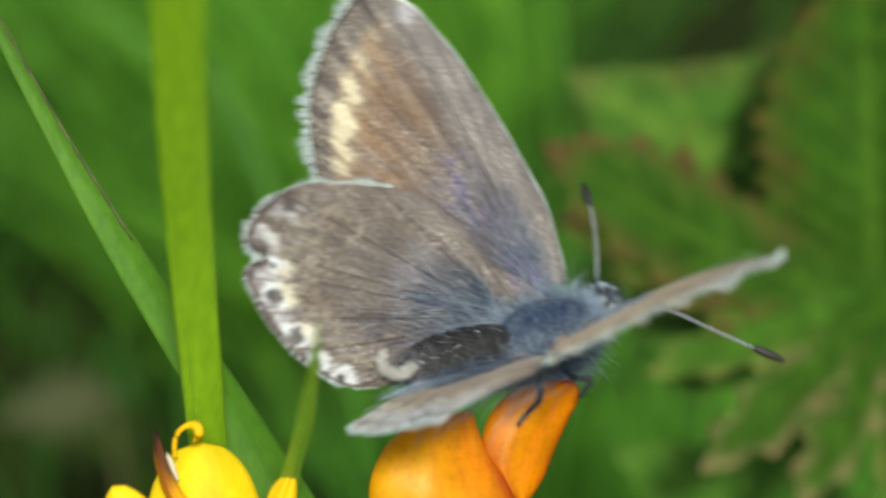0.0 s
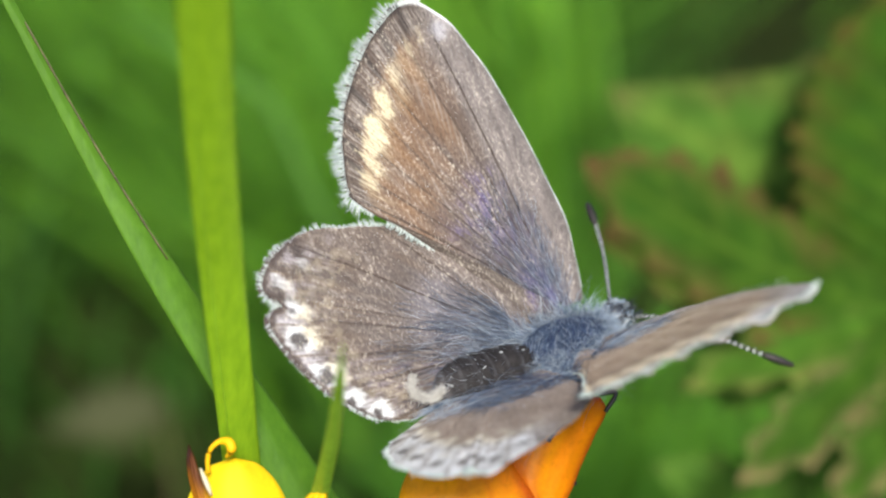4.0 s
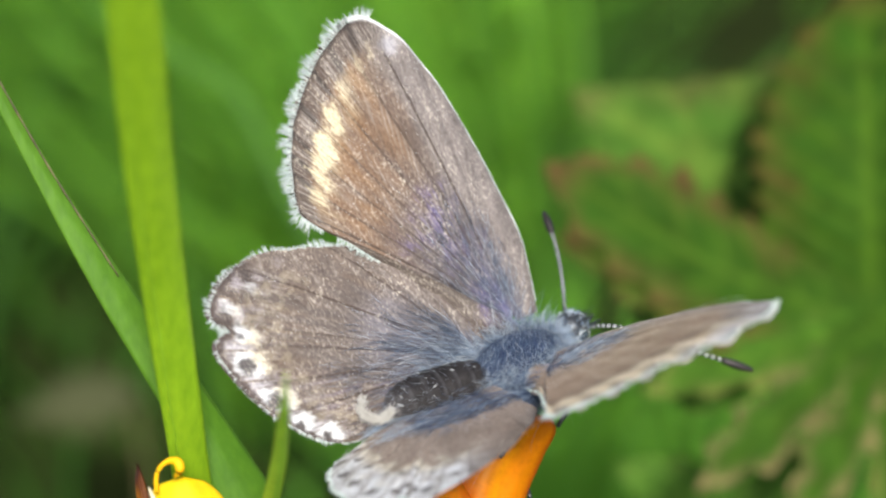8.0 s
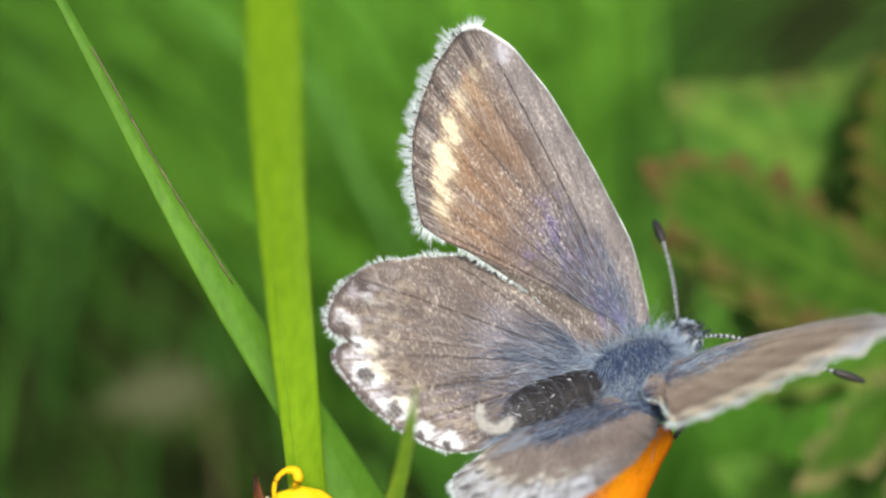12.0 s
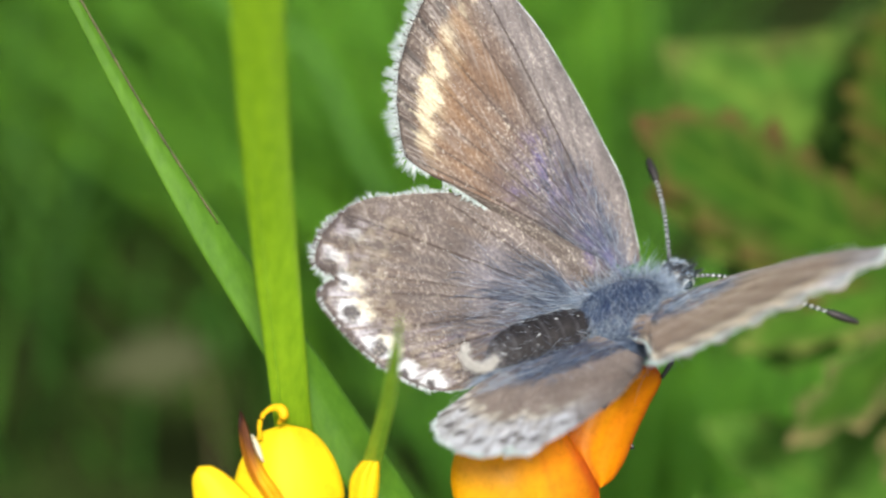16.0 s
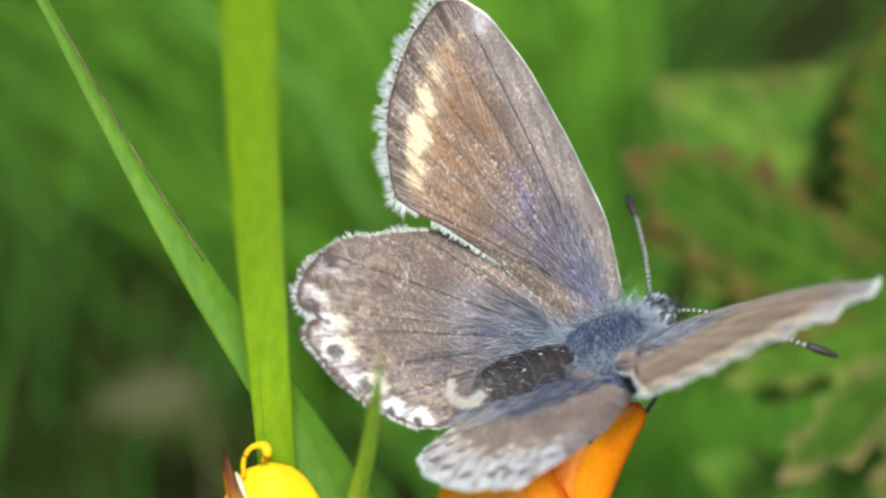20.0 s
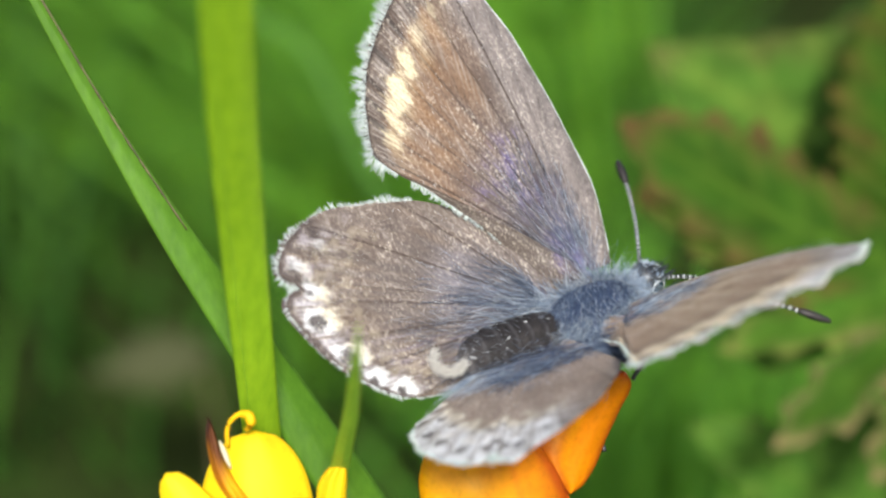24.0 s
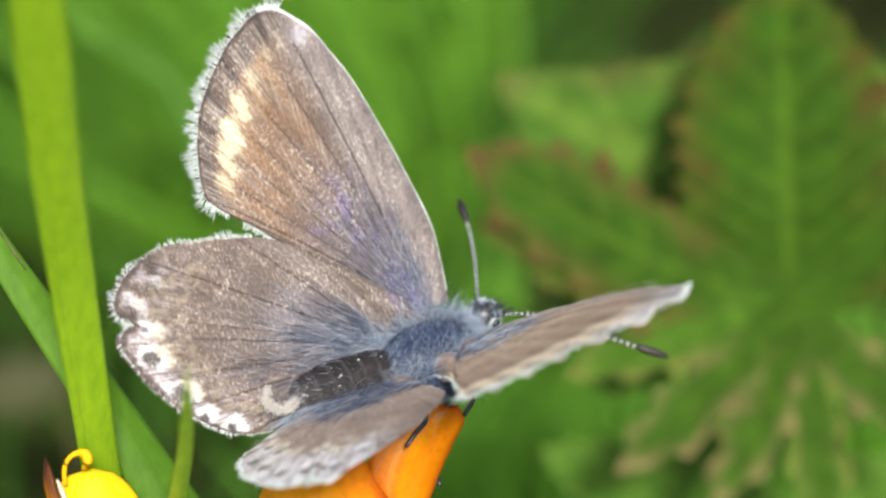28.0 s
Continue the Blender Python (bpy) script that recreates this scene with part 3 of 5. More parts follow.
# ---- bird's-foot trefoil flowers ----
def petal_mesh(base, tip, face, width, cup=0.3, arch=0.15, blunt=2.6, rows=26, cols=21, colour=None, thick=0.00012, fold=0.0, twist=0.0):
    """A petal from base to tip: cupped across, arched along, blunt towards the tip."""
    d = tip - base
    length = d.length
    d = d.normalized()
    side0 = d.cross(face).normalized()
    nrm0 = side0.cross(d).normalized()
    top, bottom, tint = [], [], []
    for i in range(rows):
        f = i / (rows - 1)
        hw = width * 0.5 * (0.16 + 0.84 * smooth(0, 0.55, f)) * max(0.0, 1 - max(0.0, (f - 0.45) / 0.55) ** blunt) ** (0.5 if blunt > 1.5 else 1.0) + 0.00003
        a = twist * f
        side = side0 * math.cos(a) + nrm0 * math.sin(a)
        nrm = nrm0 * math.cos(a) - side0 * math.sin(a)
        rt, rb = [], []
        for j in range(cols):
            s = j / (cols - 1) * 2 - 1
            z = cup * hw * (s * s - 0.3) + arch * length * math.sin(math.pi * f) - fold * hw * abs(s)
            z += 0.003 * width * math.sin(9 * s + 5 * f)
            c = base + d * (f * length) + side * (s * hw) + nrm * z
            rt.append(c + nrm * thick)
            rb.append(c - nrm * thick)
            tint.append(colour(f, s) if colour else (0.8, 0.5, 0.02))
        top.append(rt)
        bottom.append(rb)
    return grid_solid(top, bottom), tint + tint


def edge_petal(left, right, bulge, colour, rows=34, cols=23, thick=0.00011, ripple=0.00005):
    """A petal between two edges, swelling towards the viewer between them."""
    a, b = spline(left, rows), spline(right, rows)
    top, bottom, tint = [], [], []
    for i in range(rows):
        f = i / (rows - 1)
        rt, rb = [], []
        for j in range(cols):
            g = j / (cols - 1)
            c = a[i].lerp(b[i], g) + TOWARD * (bulge * (4 * g * (1 - g)) ** 0.8 * math.sin(math.pi * (0.12 + 0.8 * f)) + ripple * math.sin(14 * g + 4 * f))
            rt.append(c + TOWARD * thick)
            rb.append(c - TOWARD * thick)
            tint.append(colour(f, g * 2 - 1))
        top.append(rt)
        bottom.append(rb)
    return grid_solid(top, bottom), tint + tint


def orange(f, s):
    """The pointed petal: red at its tip and along the crease."""
    c = mixc((0.88, 0.38, 0.003), (0.83, 0.26, 0.003), 0.5 + 0.5 * noise.noise((s * 3.0, f * 1.2, 2.0)))
    red = 0.9 * smooth(0.24, 0.02, f) + 0.95 * smooth(0.2, -0.9, s) * smooth(0.40, 0.85, f) + 0.5 * smooth(0.75, 1.0, s) + 0.25 * max(0.0, noise.noise((s * 9.0, f * 1.5, 7.0)))
    return mixc(c, (0.58, 0.06, 0.010), min(0.9, red))


def orange_plain(f, s):
    c = mixc((0.91, 0.46, 0.003), (0.87, 0.32, 0.004), smooth(-0.5, 0.7, s + 0.3 * noise.noise((s * 4.0, f, 1.0))))
    red = 0.55 * max(0.0, noise.noise((s * 7.0 + f, f * 1.3, 5.0))) * smooth(-0.6, 0.2, s) + 0.75 * smooth(0.72, 1.0, s) * smooth(0.15, 0.4, f)
    return mixc(c, (0.66, 0.085, 0.008), min(0.85, red))


def yellow(f, s):
    c = mixc((0.88, 0.56, 0.004), (0.93, 0.72, 0.008), smooth(0.1, 0.6, f))
    return mixc(c, (0.84, 0.46, 0.01), 0.22 * max(0, math.sin(s * 8)) ** 10)


def yellow_brown(f, s):
    c = mixc((0.13, 0.040, 0.012), (0.58, 0.22, 0.012), smooth(0.25, 0.60, f - 0.12 * s))
    c = mixc(c, (0.88, 0.48, 0.008), smooth(0.5, 0.75, f + 0.15 * s))
    return mixc(c, (0.045, 0.014, 0.010), smooth(0.26, 0.12, f + 0.1 * s) * 0.9)


def build_flowers():
    # the orange flower that carries the butterfly
    seat = at(3.50, -14.93, 1.50)
    ob = thing("trefoil_flower", seat, "orange bird's-foot trefoil flower with red-streaked petals", "flower", "trefoil flowers")
    vf, c = edge_petal([at(-0.24, -7.07, 2.40), at(-1.89, -8.43, 3.10), at(-2.57, -10.14, 3.40), at(-2.36, -11.77, 3.30), at(-1.03, -13.68, 2.80), at(2.56, -15.46, 1.50)],
                       [at(2.24, -6.76, 1.80), at(2.90, -8.61, 1.70), at(3.89, -10.15, 1.70), at(4.34, -11.22, 1.70), at(4.16, -13.05, 1.60), at(3.50, -15.48, 1.40)], 0.0013, orange_plain)
    part("petal", vf, M_ORANGE, ob, "broad orange standard petal", c)
    vf, c = edge_petal([at(7.05, -5.45, 0.40), at(5.55, -5.41, 0.70), at(4.05, -6.01, 1.00), at(2.97, -7.34, 1.20), at(2.73, -9.03, 1.20), at(3.78, -10.58, 1.00), at(4.47, -11.23, 0.70)],
                       [at(7.18, -5.48, 0.40), at(7.47, -5.98, 0.20), at(6.94, -7.35, 0.00), at(6.32, -8.71, -0.10), at(5.64, -10.28, 0.00), at(5.14, -10.96, 0.20), at(4.58, -11.29, 0.60)], 0.0008, orange)
    part("petal", vf, M_ORANGE, ob, "pointed orange petal with a red tip and crease", c)
    vf, c = petal_mesh(seat - axis(0, 0, 1) * 0.0006, at(3.16, -8.96, -0.40), axis(0.05, 0.2, 1), 0.0024, -0.2, 0.02, 2.6, colour=orange_plain)
    part("petal", vf, M_ORANGE, ob, "orange inner petal", c)
    line = spline([seat + axis(0, 1, 0) * 0.001, seat - UPWARD * 0.003, seat - UPWARD * 0.006], 10)
    part("calyx", tube(line, [0.0016, 0.0019, 0.0020, 0.0020, 0.0019, 0.0018, 0.0016, 0.0013, 0.001, 0.0007], 12), M_CALYX, ob, "green calyx")
    g = to_ground(seat, (0.012, 0.01))
    stem = spline([seat - UPWARD * 0.0055, seat - UPWARD * 0.02 + Vector((0.002, 0.004, -0.01)), (seat + g) * 0.5 + Vector((0.006, 0.004, 0)), g], 30)
    part("stem", tube(stem, [0.0006 + 0.0004 * i / 30 for i in range(30)], 9), M_STEM, ob, "thin green stem")
    # the yellow flower beside it
    seat = at(-9.92, -15.15, 3.50)
    ob = thing("trefoil_flower", seat, "yellow bird's-foot trefoil flower with a brown-tipped petal", "flower", "trefoil flowers")
    vf, c = petal_mesh(seat, at(-10.20, -7.99, 4.00), axis(0.1, 0.2, 1), 0.0052, -0.45, 0.10, 2.0, colour=yellow)
    part("petal", vf, M_YELLOW, ob, "broad yellow standard petal", c)
    vf, c = petal_mesh(seat + axis(-0.8, 0, 0.4) * 0.001, at(-14.01, -9.81, 5.50), axis(-0.3, 0.5, 1), 0.0027, -0.4, 0.10, 1.55, colour=yellow)
    part("petal", vf, M_YELLOW, ob, "yellow wing petal", c)
    vf, c = edge_petal([at(-6.05, -9.17, 5.50), at(-6.66, -9.58, 5.50), at(-7.08, -10.18, 5.40), at(-7.22, -11.28, 5.20), at(-7.33, -12.88, 4.80), at(-8.17, -14.55, 4.00)],
                       [at(-5.97, -9.17, 5.50), at(-5.84, -9.58, 5.50), at(-5.82, -10.18, 5.40), at(-5.91, -11.28, 5.20), at(-6.30, -12.88, 4.80), at(-7.91, -14.55, 4.00)], 0.0005, yellow)
    part("petal", vf, M_YELLOW, ob, "narrow upright yellow petal", c)
    vf, c = edge_petal([at(-12.16, -7.27, 5.20), at(-12.23, -7.94, 5.20), at(-12.08, -9.10, 5.20), at(-11.73, -10.21, 5.10), at(-11.18, -11.10, 5.00), at(-10.33, -12.66, 4.50)],
                       [at(-12.11, -7.27, 5.20), at(-11.84, -7.93, 5.30), at(-11.44, -9.08, 5.40), at(-10.93, -10.11, 5.40), at(-10.28, -11.08, 5.20), at(-9.94, -12.66, 4.50)], 0.00035, yellow_brown)
    part("petal", vf, M_YELLOW, ob, "withered petal with a dark brown tip", c)
    vf, c = edge_petal([at(-11.69, -8.39, 4.80), at(-11.53, -9.00, 4.90), at(-11.18, -9.63, 5.00)], [at(-11.61, -8.39, 4.80), at(-11.31, -8.89, 5.00), at(-11.08, -9.63, 5.00)], 0.0001, lambda f, s: (0.80, 0.76, 0.62), 10, 7)
    part("petal_edge", vf, M_YELLOW, ob, "whitish dried petal edge", c)
    loop = [at(-11.26, -8.60, 5.00), at(-11.28, -7.99, 5.20), at(-11.05, -7.39, 5.40), at(-10.61, -7.12, 5.50), at(-10.24, -7.19, 5.60), at(-10.16, -7.55, 5.60), at(-10.41, -7.87, 5.40)]
    line = spline(loop, 26)
    part("petal_curl", tube(line, [0.00011 + 0.00012 * smooth(9, 18, i) - 0.00014 * smooth(20, 25, i) for i in range(26)], 9), M_YELLOW, ob, "curled yellow petal tip",
         [(0.92, 0.58, 0.006)] * (26 * 9))
    line = spline([seat + axis(0, 1, 0) * 0.001, seat - UPWARD * 0.003, seat - UPWARD * 0.006], 10)
    part("calyx", tube(line, [0.0014, 0.0017, 0.0018, 0.0018, 0.0017, 0.0016, 0.0014, 0.0012, 0.0009, 0.0006], 12), M_CALYX, ob, "green calyx")
    g = to_ground(seat, (-0.01, 0.012))
    stem = spline([seat - UPWARD * 0.0055, seat - UPWARD * 0.02 + Vector((-0.002, 0.004, -0.01)), (seat + g) * 0.5 + Vector((-0.004, 0.006, 0)), g], 30)
    part("stem", tube(stem, [0.0006 + 0.0004 * i / 30 for i in range(30)], 9), M_STEM, ob, "thin green stem")


build_flowers()
build_far_leaves()


# ---- the butterfly ----
PIVOT = at(5.48, -2.70, -0.50)
AHEAD = axis(0.795, 0.343, -0.5)          # along the body, towards the head
LEFT_OUT = axis(-0.367, 0.929, 0.054)     # along the left wings
RIGHT_AHEAD = axis(0.663, 0.395, -0.635)
RIGHT_OUT = axis(0.582, 0.261, 0.770)
DORSAL = (LEFT_OUT + RIGHT_OUT).normalized()
DORSAL = (DORSAL - AHEAD * DORSAL.dot(AHEAD)).normalized()
FLANK = AHEAD.cross(DORSAL).normalized()  # towards the right side

FORE = [(1.07, 0.2), (1.69, 3.56), (1.28, 8.03), (0.19, 13.25), (-0.92, 15.7), (-2.57, 17.05), (-4.87, 16.23), (-6.66, 14.78), (-8.01, 13.22), (-8.84, 11.52),
        (-9.27, 9.35), (-7.4, 7.05), (-5.27, 4.43), (-3.08, 1.0), (-1.21, -1.03)]
HIND = [(-2.24, -0.2), (-3.70, 2.95), (-5.15, 4.95), (-7.35, 6.58), (-9.56, 7.31), (-13.13, 7.77), (-15.14, 7.03), (-15.89, 5.94), (-15.27, 5.02), (-16.05, 4.77),
        (-15.69, 2.57), (-14.54, 0.45), (-12.81, -1.3), (-11.48, -1.9), (-9.27, -2.09), (-6.27, -1.41), (-2.88, -1.57)]

BROWN = (0.157, 0.129, 0.121)
CREAM, WHITE, BLACK, VIOLET, SLATE = (0.80, 0.67, 0.45), (0.80, 0.78, 0.79), (0.045, 0.033, 0.032), (0.17, 0.13, 0.36), (0.115, 0.125, 0.195)


def blob(p, c, r, soft=0.3):
    d = math.hypot(p[0] - c[0], p[1] - c[1])
    return 1 - smooth(r * (1 - soft), r * (1 + soft), d)


def warp(p, key):
    """The place p, shifted a little at two scales, so that marks get uneven outlines."""
    x = p[0] + 0.16 * noise.noise((p[0] * 2.2, p[1] * 2.2, key)) + 0.09 * noise.noise((p[0] * 6.0, p[1] * 6.0, key + 2))
    y = p[1] + 0.16 * noise.noise((p[0] * 2.2, p[1] * 2.2, key + 5)) + 0.09 * noise.noise((p[0] * 6.0, p[1] * 6.0, key + 8))
    return x, y


def wedge(p, c, root, along, across, soft=0.35, key=0.0, power=2.0, slant=0.0, ragged=1.0):
    """A spot drawn out from the root towards the margin, with a frayed outline."""
    ux, uy = c[0] - root[0], c[1] - root[1]
    k = math.hypot(ux, uy)
    ux, uy = ux / k, uy / k
    dx, dy = p[0] - c[0], p[1] - c[1]
    a, t = dx * ux + dy * uy, -dx * uy + dy * ux
    t += slant * a
    if abs(a) > along * 2.2 or abs(t) > across * 2.2:
        return 0.0
    fray = 0.62 * noise.noise((t * 6.5, a * 0.7, key)) + 0.45 * noise.noise((t * 17.0, a * 1.2, key + 3))
    d = (abs(a / along) ** power + abs(t / across) ** power) ** (1 / power) + fray * ragged
    return 1 - smooth(1 - soft, 1 + soft, d)


def streaks(b, s, fine, key):
    return noise.noise((b * fine, s * 7.0, key))


def veined(c, b, s, lines, wide, amount):
    for vb in lines:
        w = wide / max(s, 0.1)
        c = mixc(c, (0.065, 0.042, 0.033), amount * (1 - smooth(w * 0.5, w * 1.8, abs(b - vb))) * smooth(0.12, 0.3, s))
    return c


def scale_streaks(c, b, s, key):
    """Pale and dark rows of scales that run from the root to the margin."""
    u = noise.noise((b * 15.0 * (0.4 + 0.6 * s), s * 6.0, key)) + 0.6 * noise.noise((b * 6.0, s * 2.5, key + 4))
    c = mixc(c, (0.47, 0.40, 0.35), 0.42 * smooth(0.12, 0.75, u))
    return mixc(c, (0.080, 0.060, 0.052), 0.40 * smooth(-0.12, -0.75, u))


def fore_pattern(p, b, s, rng):
    """Pigment of the forewing: p in mm, b the place along the outline (0..14), s from root to margin."""
    w = warp(p, 3.0)
    fine = streaks(b, s, 30.0, 6.0)
    warm = smooth(0.35, 0.75, s) * smooth(4.6, 6.0, b) * smooth(11.5, 9.5, b)
    c = mixc(BROWN, (0.270, 0.152, 0.082), warm * (0.75 + 0.5 * streaks(b, s, 3.0, 1.0)))
    c = mixc(c, (0.280, 0.232, 0.215), 0.80 * smooth(5.3, 4.5, b) * smooth(0.1, 0.45, s) if b < 6 else 0.0)
    c = mixc(c, (0.125, 0.092, 0.070), 0.6 * smooth(10.3, 11.3, b))
    c = mixc(c, SLATE, 0.65 * smooth(0.46, 0.05, s))
    c = mixc(c, (0.13, 0.13, 0.30), max(0.0, 0.45 + 0.9 * streaks(b, s, 9.0, 31.0)) * smooth(0.24, 0.10, s) * smooth(4.5, 6.5, b))
    v = (blob(w, cut(FORE, FORE_ROOT, 6.2, 0.43), 1.0, 0.9) + blob(w, cut(FORE, FORE_ROOT, 6.6, 0.29), 1.2, 0.9) + 0.6 * blob(w, cut(FORE, FORE_ROOT, 8.6, 0.47), 1.0, 0.9)
         + blob(w, cut(FORE, FORE_ROOT, 9.5, 0.14), 0.9, 0.9))
    c = mixc(c, VIOLET, min(0.5, max(0.0, min(1.0, v) * (0.12 + 0.9 * streaks(b, s * 3, 18.0, 4.0) + 0.5 * noise.noise((p[0] * 1.3, p[1] * 1.3, 6.0))))))
    c = scale_streaks(c, b, s, 51.0)
    c = veined(c, b, s, (5.6, 6.6, 7.5, 8.4, 9.3), 0.022, 0.6)
    c = veined(c, b, s, (4.75, 10.0), 0.032, 0.9)
    haze = smooth(0.76, 0.84, s) * smooth(0.92, 0.88, s) * smooth(4.9, 6.2, b) * smooth(10.2, 9.4, b)
    c = mixc(c, (0.62, 0.50, 0.34), min(0.8, max(0.0, haze * (0.15 + 1.0 * fine + 0.5 * streaks(b, s, 9.0, 2.0)))))
    if 4.2 < b < 10.4:
        band = smooth(0.885, 0.925, s + 0.02 * fine) * smooth(4.2, 5.0, b) * smooth(10.4, 10.0, b)
        c = mixc(c, (0.105, 0.078, 0.066), band * 0.85)
        c = mixc(c, (0.44, 0.38, 0.34), min(0.6, max(0.0, band * smooth(0.985, 0.95, s) * (1.6 * fine + 0.10))))
        for vb in (5.35, 5.95, 6.62, 7.45, 8.22, 8.75, 9.2):
            c = mixc(c, (0.045, 0.034, 0.030), 0.70 * (1 - smooth(0.03, 0.12, abs(b - vb + 1.2 * (s - 0.93)))) * smooth(0.88, 0.93, s))
        c = mixc(c, (0.035, 0.026, 0.024), 0.75 * smooth(0.968, 0.985, s) * smooth(4.6, 5.1, b))
    for cb, cs, along, across, k in FORE_SPOTS:
        m = wedge(w, cut(FORE, FORE_ROOT, cb, cs), FORE_ROOT, along * 0.92, across * 0.95, 0.40, cb, 2.2, 0.25)
        c = mixc(c, CREAM, min(1.0, max(0.0, k * m * (0.95 + 1.1 * fine))) if m > 0 else 0.0)
    c = mixc(c, (0.62, 0.58, 0.62), 0.7 * blob(w, cut(FORE, FORE_ROOT, 4.35, 0.93), 0.45, 0.7))
    if b < 5.2:
        c = mixc(c, WHITE, 0.95 * smooth(0.978, 0.992, s) * smooth(0.1, 0.8, b))
    return c


def hind_pattern(p, b, s, rng):
    w = warp(p, 11.0)
    fine = streaks(b, s, 26.0, 13.0)
    c = mixc(BROWN, (0.200, 0.142, 0.108), smooth(0.3, 0.8, s) * (0.6 + 0.5 * streaks(b, s, 3.0, 2.0)))
    c = mixc(c, (0.22, 0.175, 0.155), 0.7 * smooth(4.4, 2.6, b) * smooth(0.3, 0.8, s))
    c = mixc(c, SLATE, 0.65 * smooth(0.40, 0.06, s))
    c = mixc(c, (0.085, 0.070, 0.072), 0.75 * smooth(11.2, 13.0, b) * smooth(0.95, 0.80, s))
    v = max(0.0, streaks(b, s, 6.0, 9.0) + 0.05) * smooth(0.95, 0.5, s) * smooth(9.5, 11.0, b)
    c = mixc(c, (0.22, 0.19, 0.33), min(0.4, 0.9 * v))
    c = mixc(c, (0.42, 0.41, 0.50), 0.38 * blob(w, cut(HIND, HIND_ROOT, 6.2, 0.36), 1.5, 0.9) * (0.8 + 0.8 * fine))
    c = scale_streaks(c, b, s, 61.0)
    c = veined(c, b, s, (3.6, 5.2), 0.026, 0.85)
    c = veined(c, b, s, (7.2, 9.0, 10.05, 11.0, 12.3, 13.3), 0.026, 0.8)
    if b > 4.0:
        g = noise.noise((w[0] * 1.7, w[1] * 1.7, 2.0))
        rim = smooth(4.2, 6.0, b) * smooth(12.4, 11.6, b)
        c = mixc(c, (0.55, 0.49, 0.52), min(0.6, max(0.0, smooth(0.76, 0.88, s) * rim * (0.0 + 1.1 * g + 0.9 * fine))))
        c = mixc(c, (0.66, 0.56, 0.40), min(0.22, max(0.0, smooth(0.72, 0.80, s) * smooth(0.93, 0.85, s) * rim * (1.6 * noise.noise((w[0] * 2.6, w[1] * 2.6, 21.0)) + 0.8 * fine))))
        c = mixc(c, (0.085, 0.065, 0.062), min(0.85, max(0.0, smooth(0.84, 0.93, s) * rim * (0.28 - 1.5 * g + 0.7 * fine))))
    c = mixc(c, (0.60, 0.55, 0.57), max(0.0, 0.38 + 0.9 * fine) * smooth(0.86, 0.90, s) * smooth(0.97, 0.95, s) * smooth(8.2, 9.2, b) * smooth(12.8, 12.2, b) if b > 8 else 0.0)
    for cb, cs, along, across, dot, cream, k in HIND_SPOTS:
        m = wedge(w, cut(HIND, HIND_ROOT, cb, cs), HIND_ROOT, along, across, 0.30, cb + 5, 3.2, 0.15, 0.45)
        if m > 0:
            m = min(1.0, m * k * (0.92 + 0.5 * fine))
            c = mixc(c, mixc(WHITE, CREAM, cream * smooth(cs + 0.012, cs - 0.03, s)), m)
        c = mixc(c, (0.060, 0.045, 0.042), min(0.92, 0.85 * k) * wedge(w, cut(HIND, HIND_ROOT, cb + 0.04, cs + 0.022), HIND_ROOT, dot * 1.1, dot * 1.05, 0.35, cb + 9, 2.0, 0.0, 0.5))
    if b > 5.0:
        c = mixc(c, (0.085, 0.06, 0.055), 0.85 * smooth(0.958, 0.980, s) * smooth(13.0, 12.4, b))
    return c


def lit_hind_pattern(p, b, s, rng):
    """The other hindwing: the stronger light on it is put into a paler, browner colour, with broad white scaling
    between dark vein ends.
    """
    c = hind_pattern(p, b, s, rng)
    fine = streaks(b, s, 26.0, 13.0)
    # light falling on this wing, painted as a pale beige over the pattern
    c = mixc(c, (0.36, 0.265, 0.210), 0.72 * smooth(0.15, 0.42, s) * smooth(0.95, 0.78, s) * (0.85 + 0.6 * fine))
    if b > 4.5:
        w = warp(p, 17.0)
        patch = noise.noise((p[0] * 1.5, p[1] * 1.5, 44.0))
        pale = smooth(0.70, 0.80, s + 0.06 * patch) * smooth(4.5, 6.0, b) * smooth(15.5, 13.5, b)
        c = mixc(c, mixc((0.84, 0.74, 0.58), (0.88, 0.86, 0.87), smooth(0.74, 0.84, s)), min(0.95, max(0.0, pale * (0.80 + 0.9 * patch + 0.9 * fine))))
        for k in range(11):
            vb = 5.2 + 0.8 * k
            c = mixc(c, (0.16, 0.125, 0.11), 0.40 * pale * (1 - smooth(0.02, 0.10, abs(b - vb + 0.05 * patch))))
            c = mixc(c, BLACK, 0.85 * wedge(w, cut(HIND, HIND_ROOT, vb + 0.42, 0.915), HIND_ROOT, 0.26, 0.34, 0.35, vb, 2.0))
            c = mixc(c, BLACK, 0.75 * wedge(w, cut(HIND, HIND_ROOT, vb + 0.42, 0.80), HIND_ROOT, 0.17, 0.24, 0.45, vb + 3, 2.0))
    return c


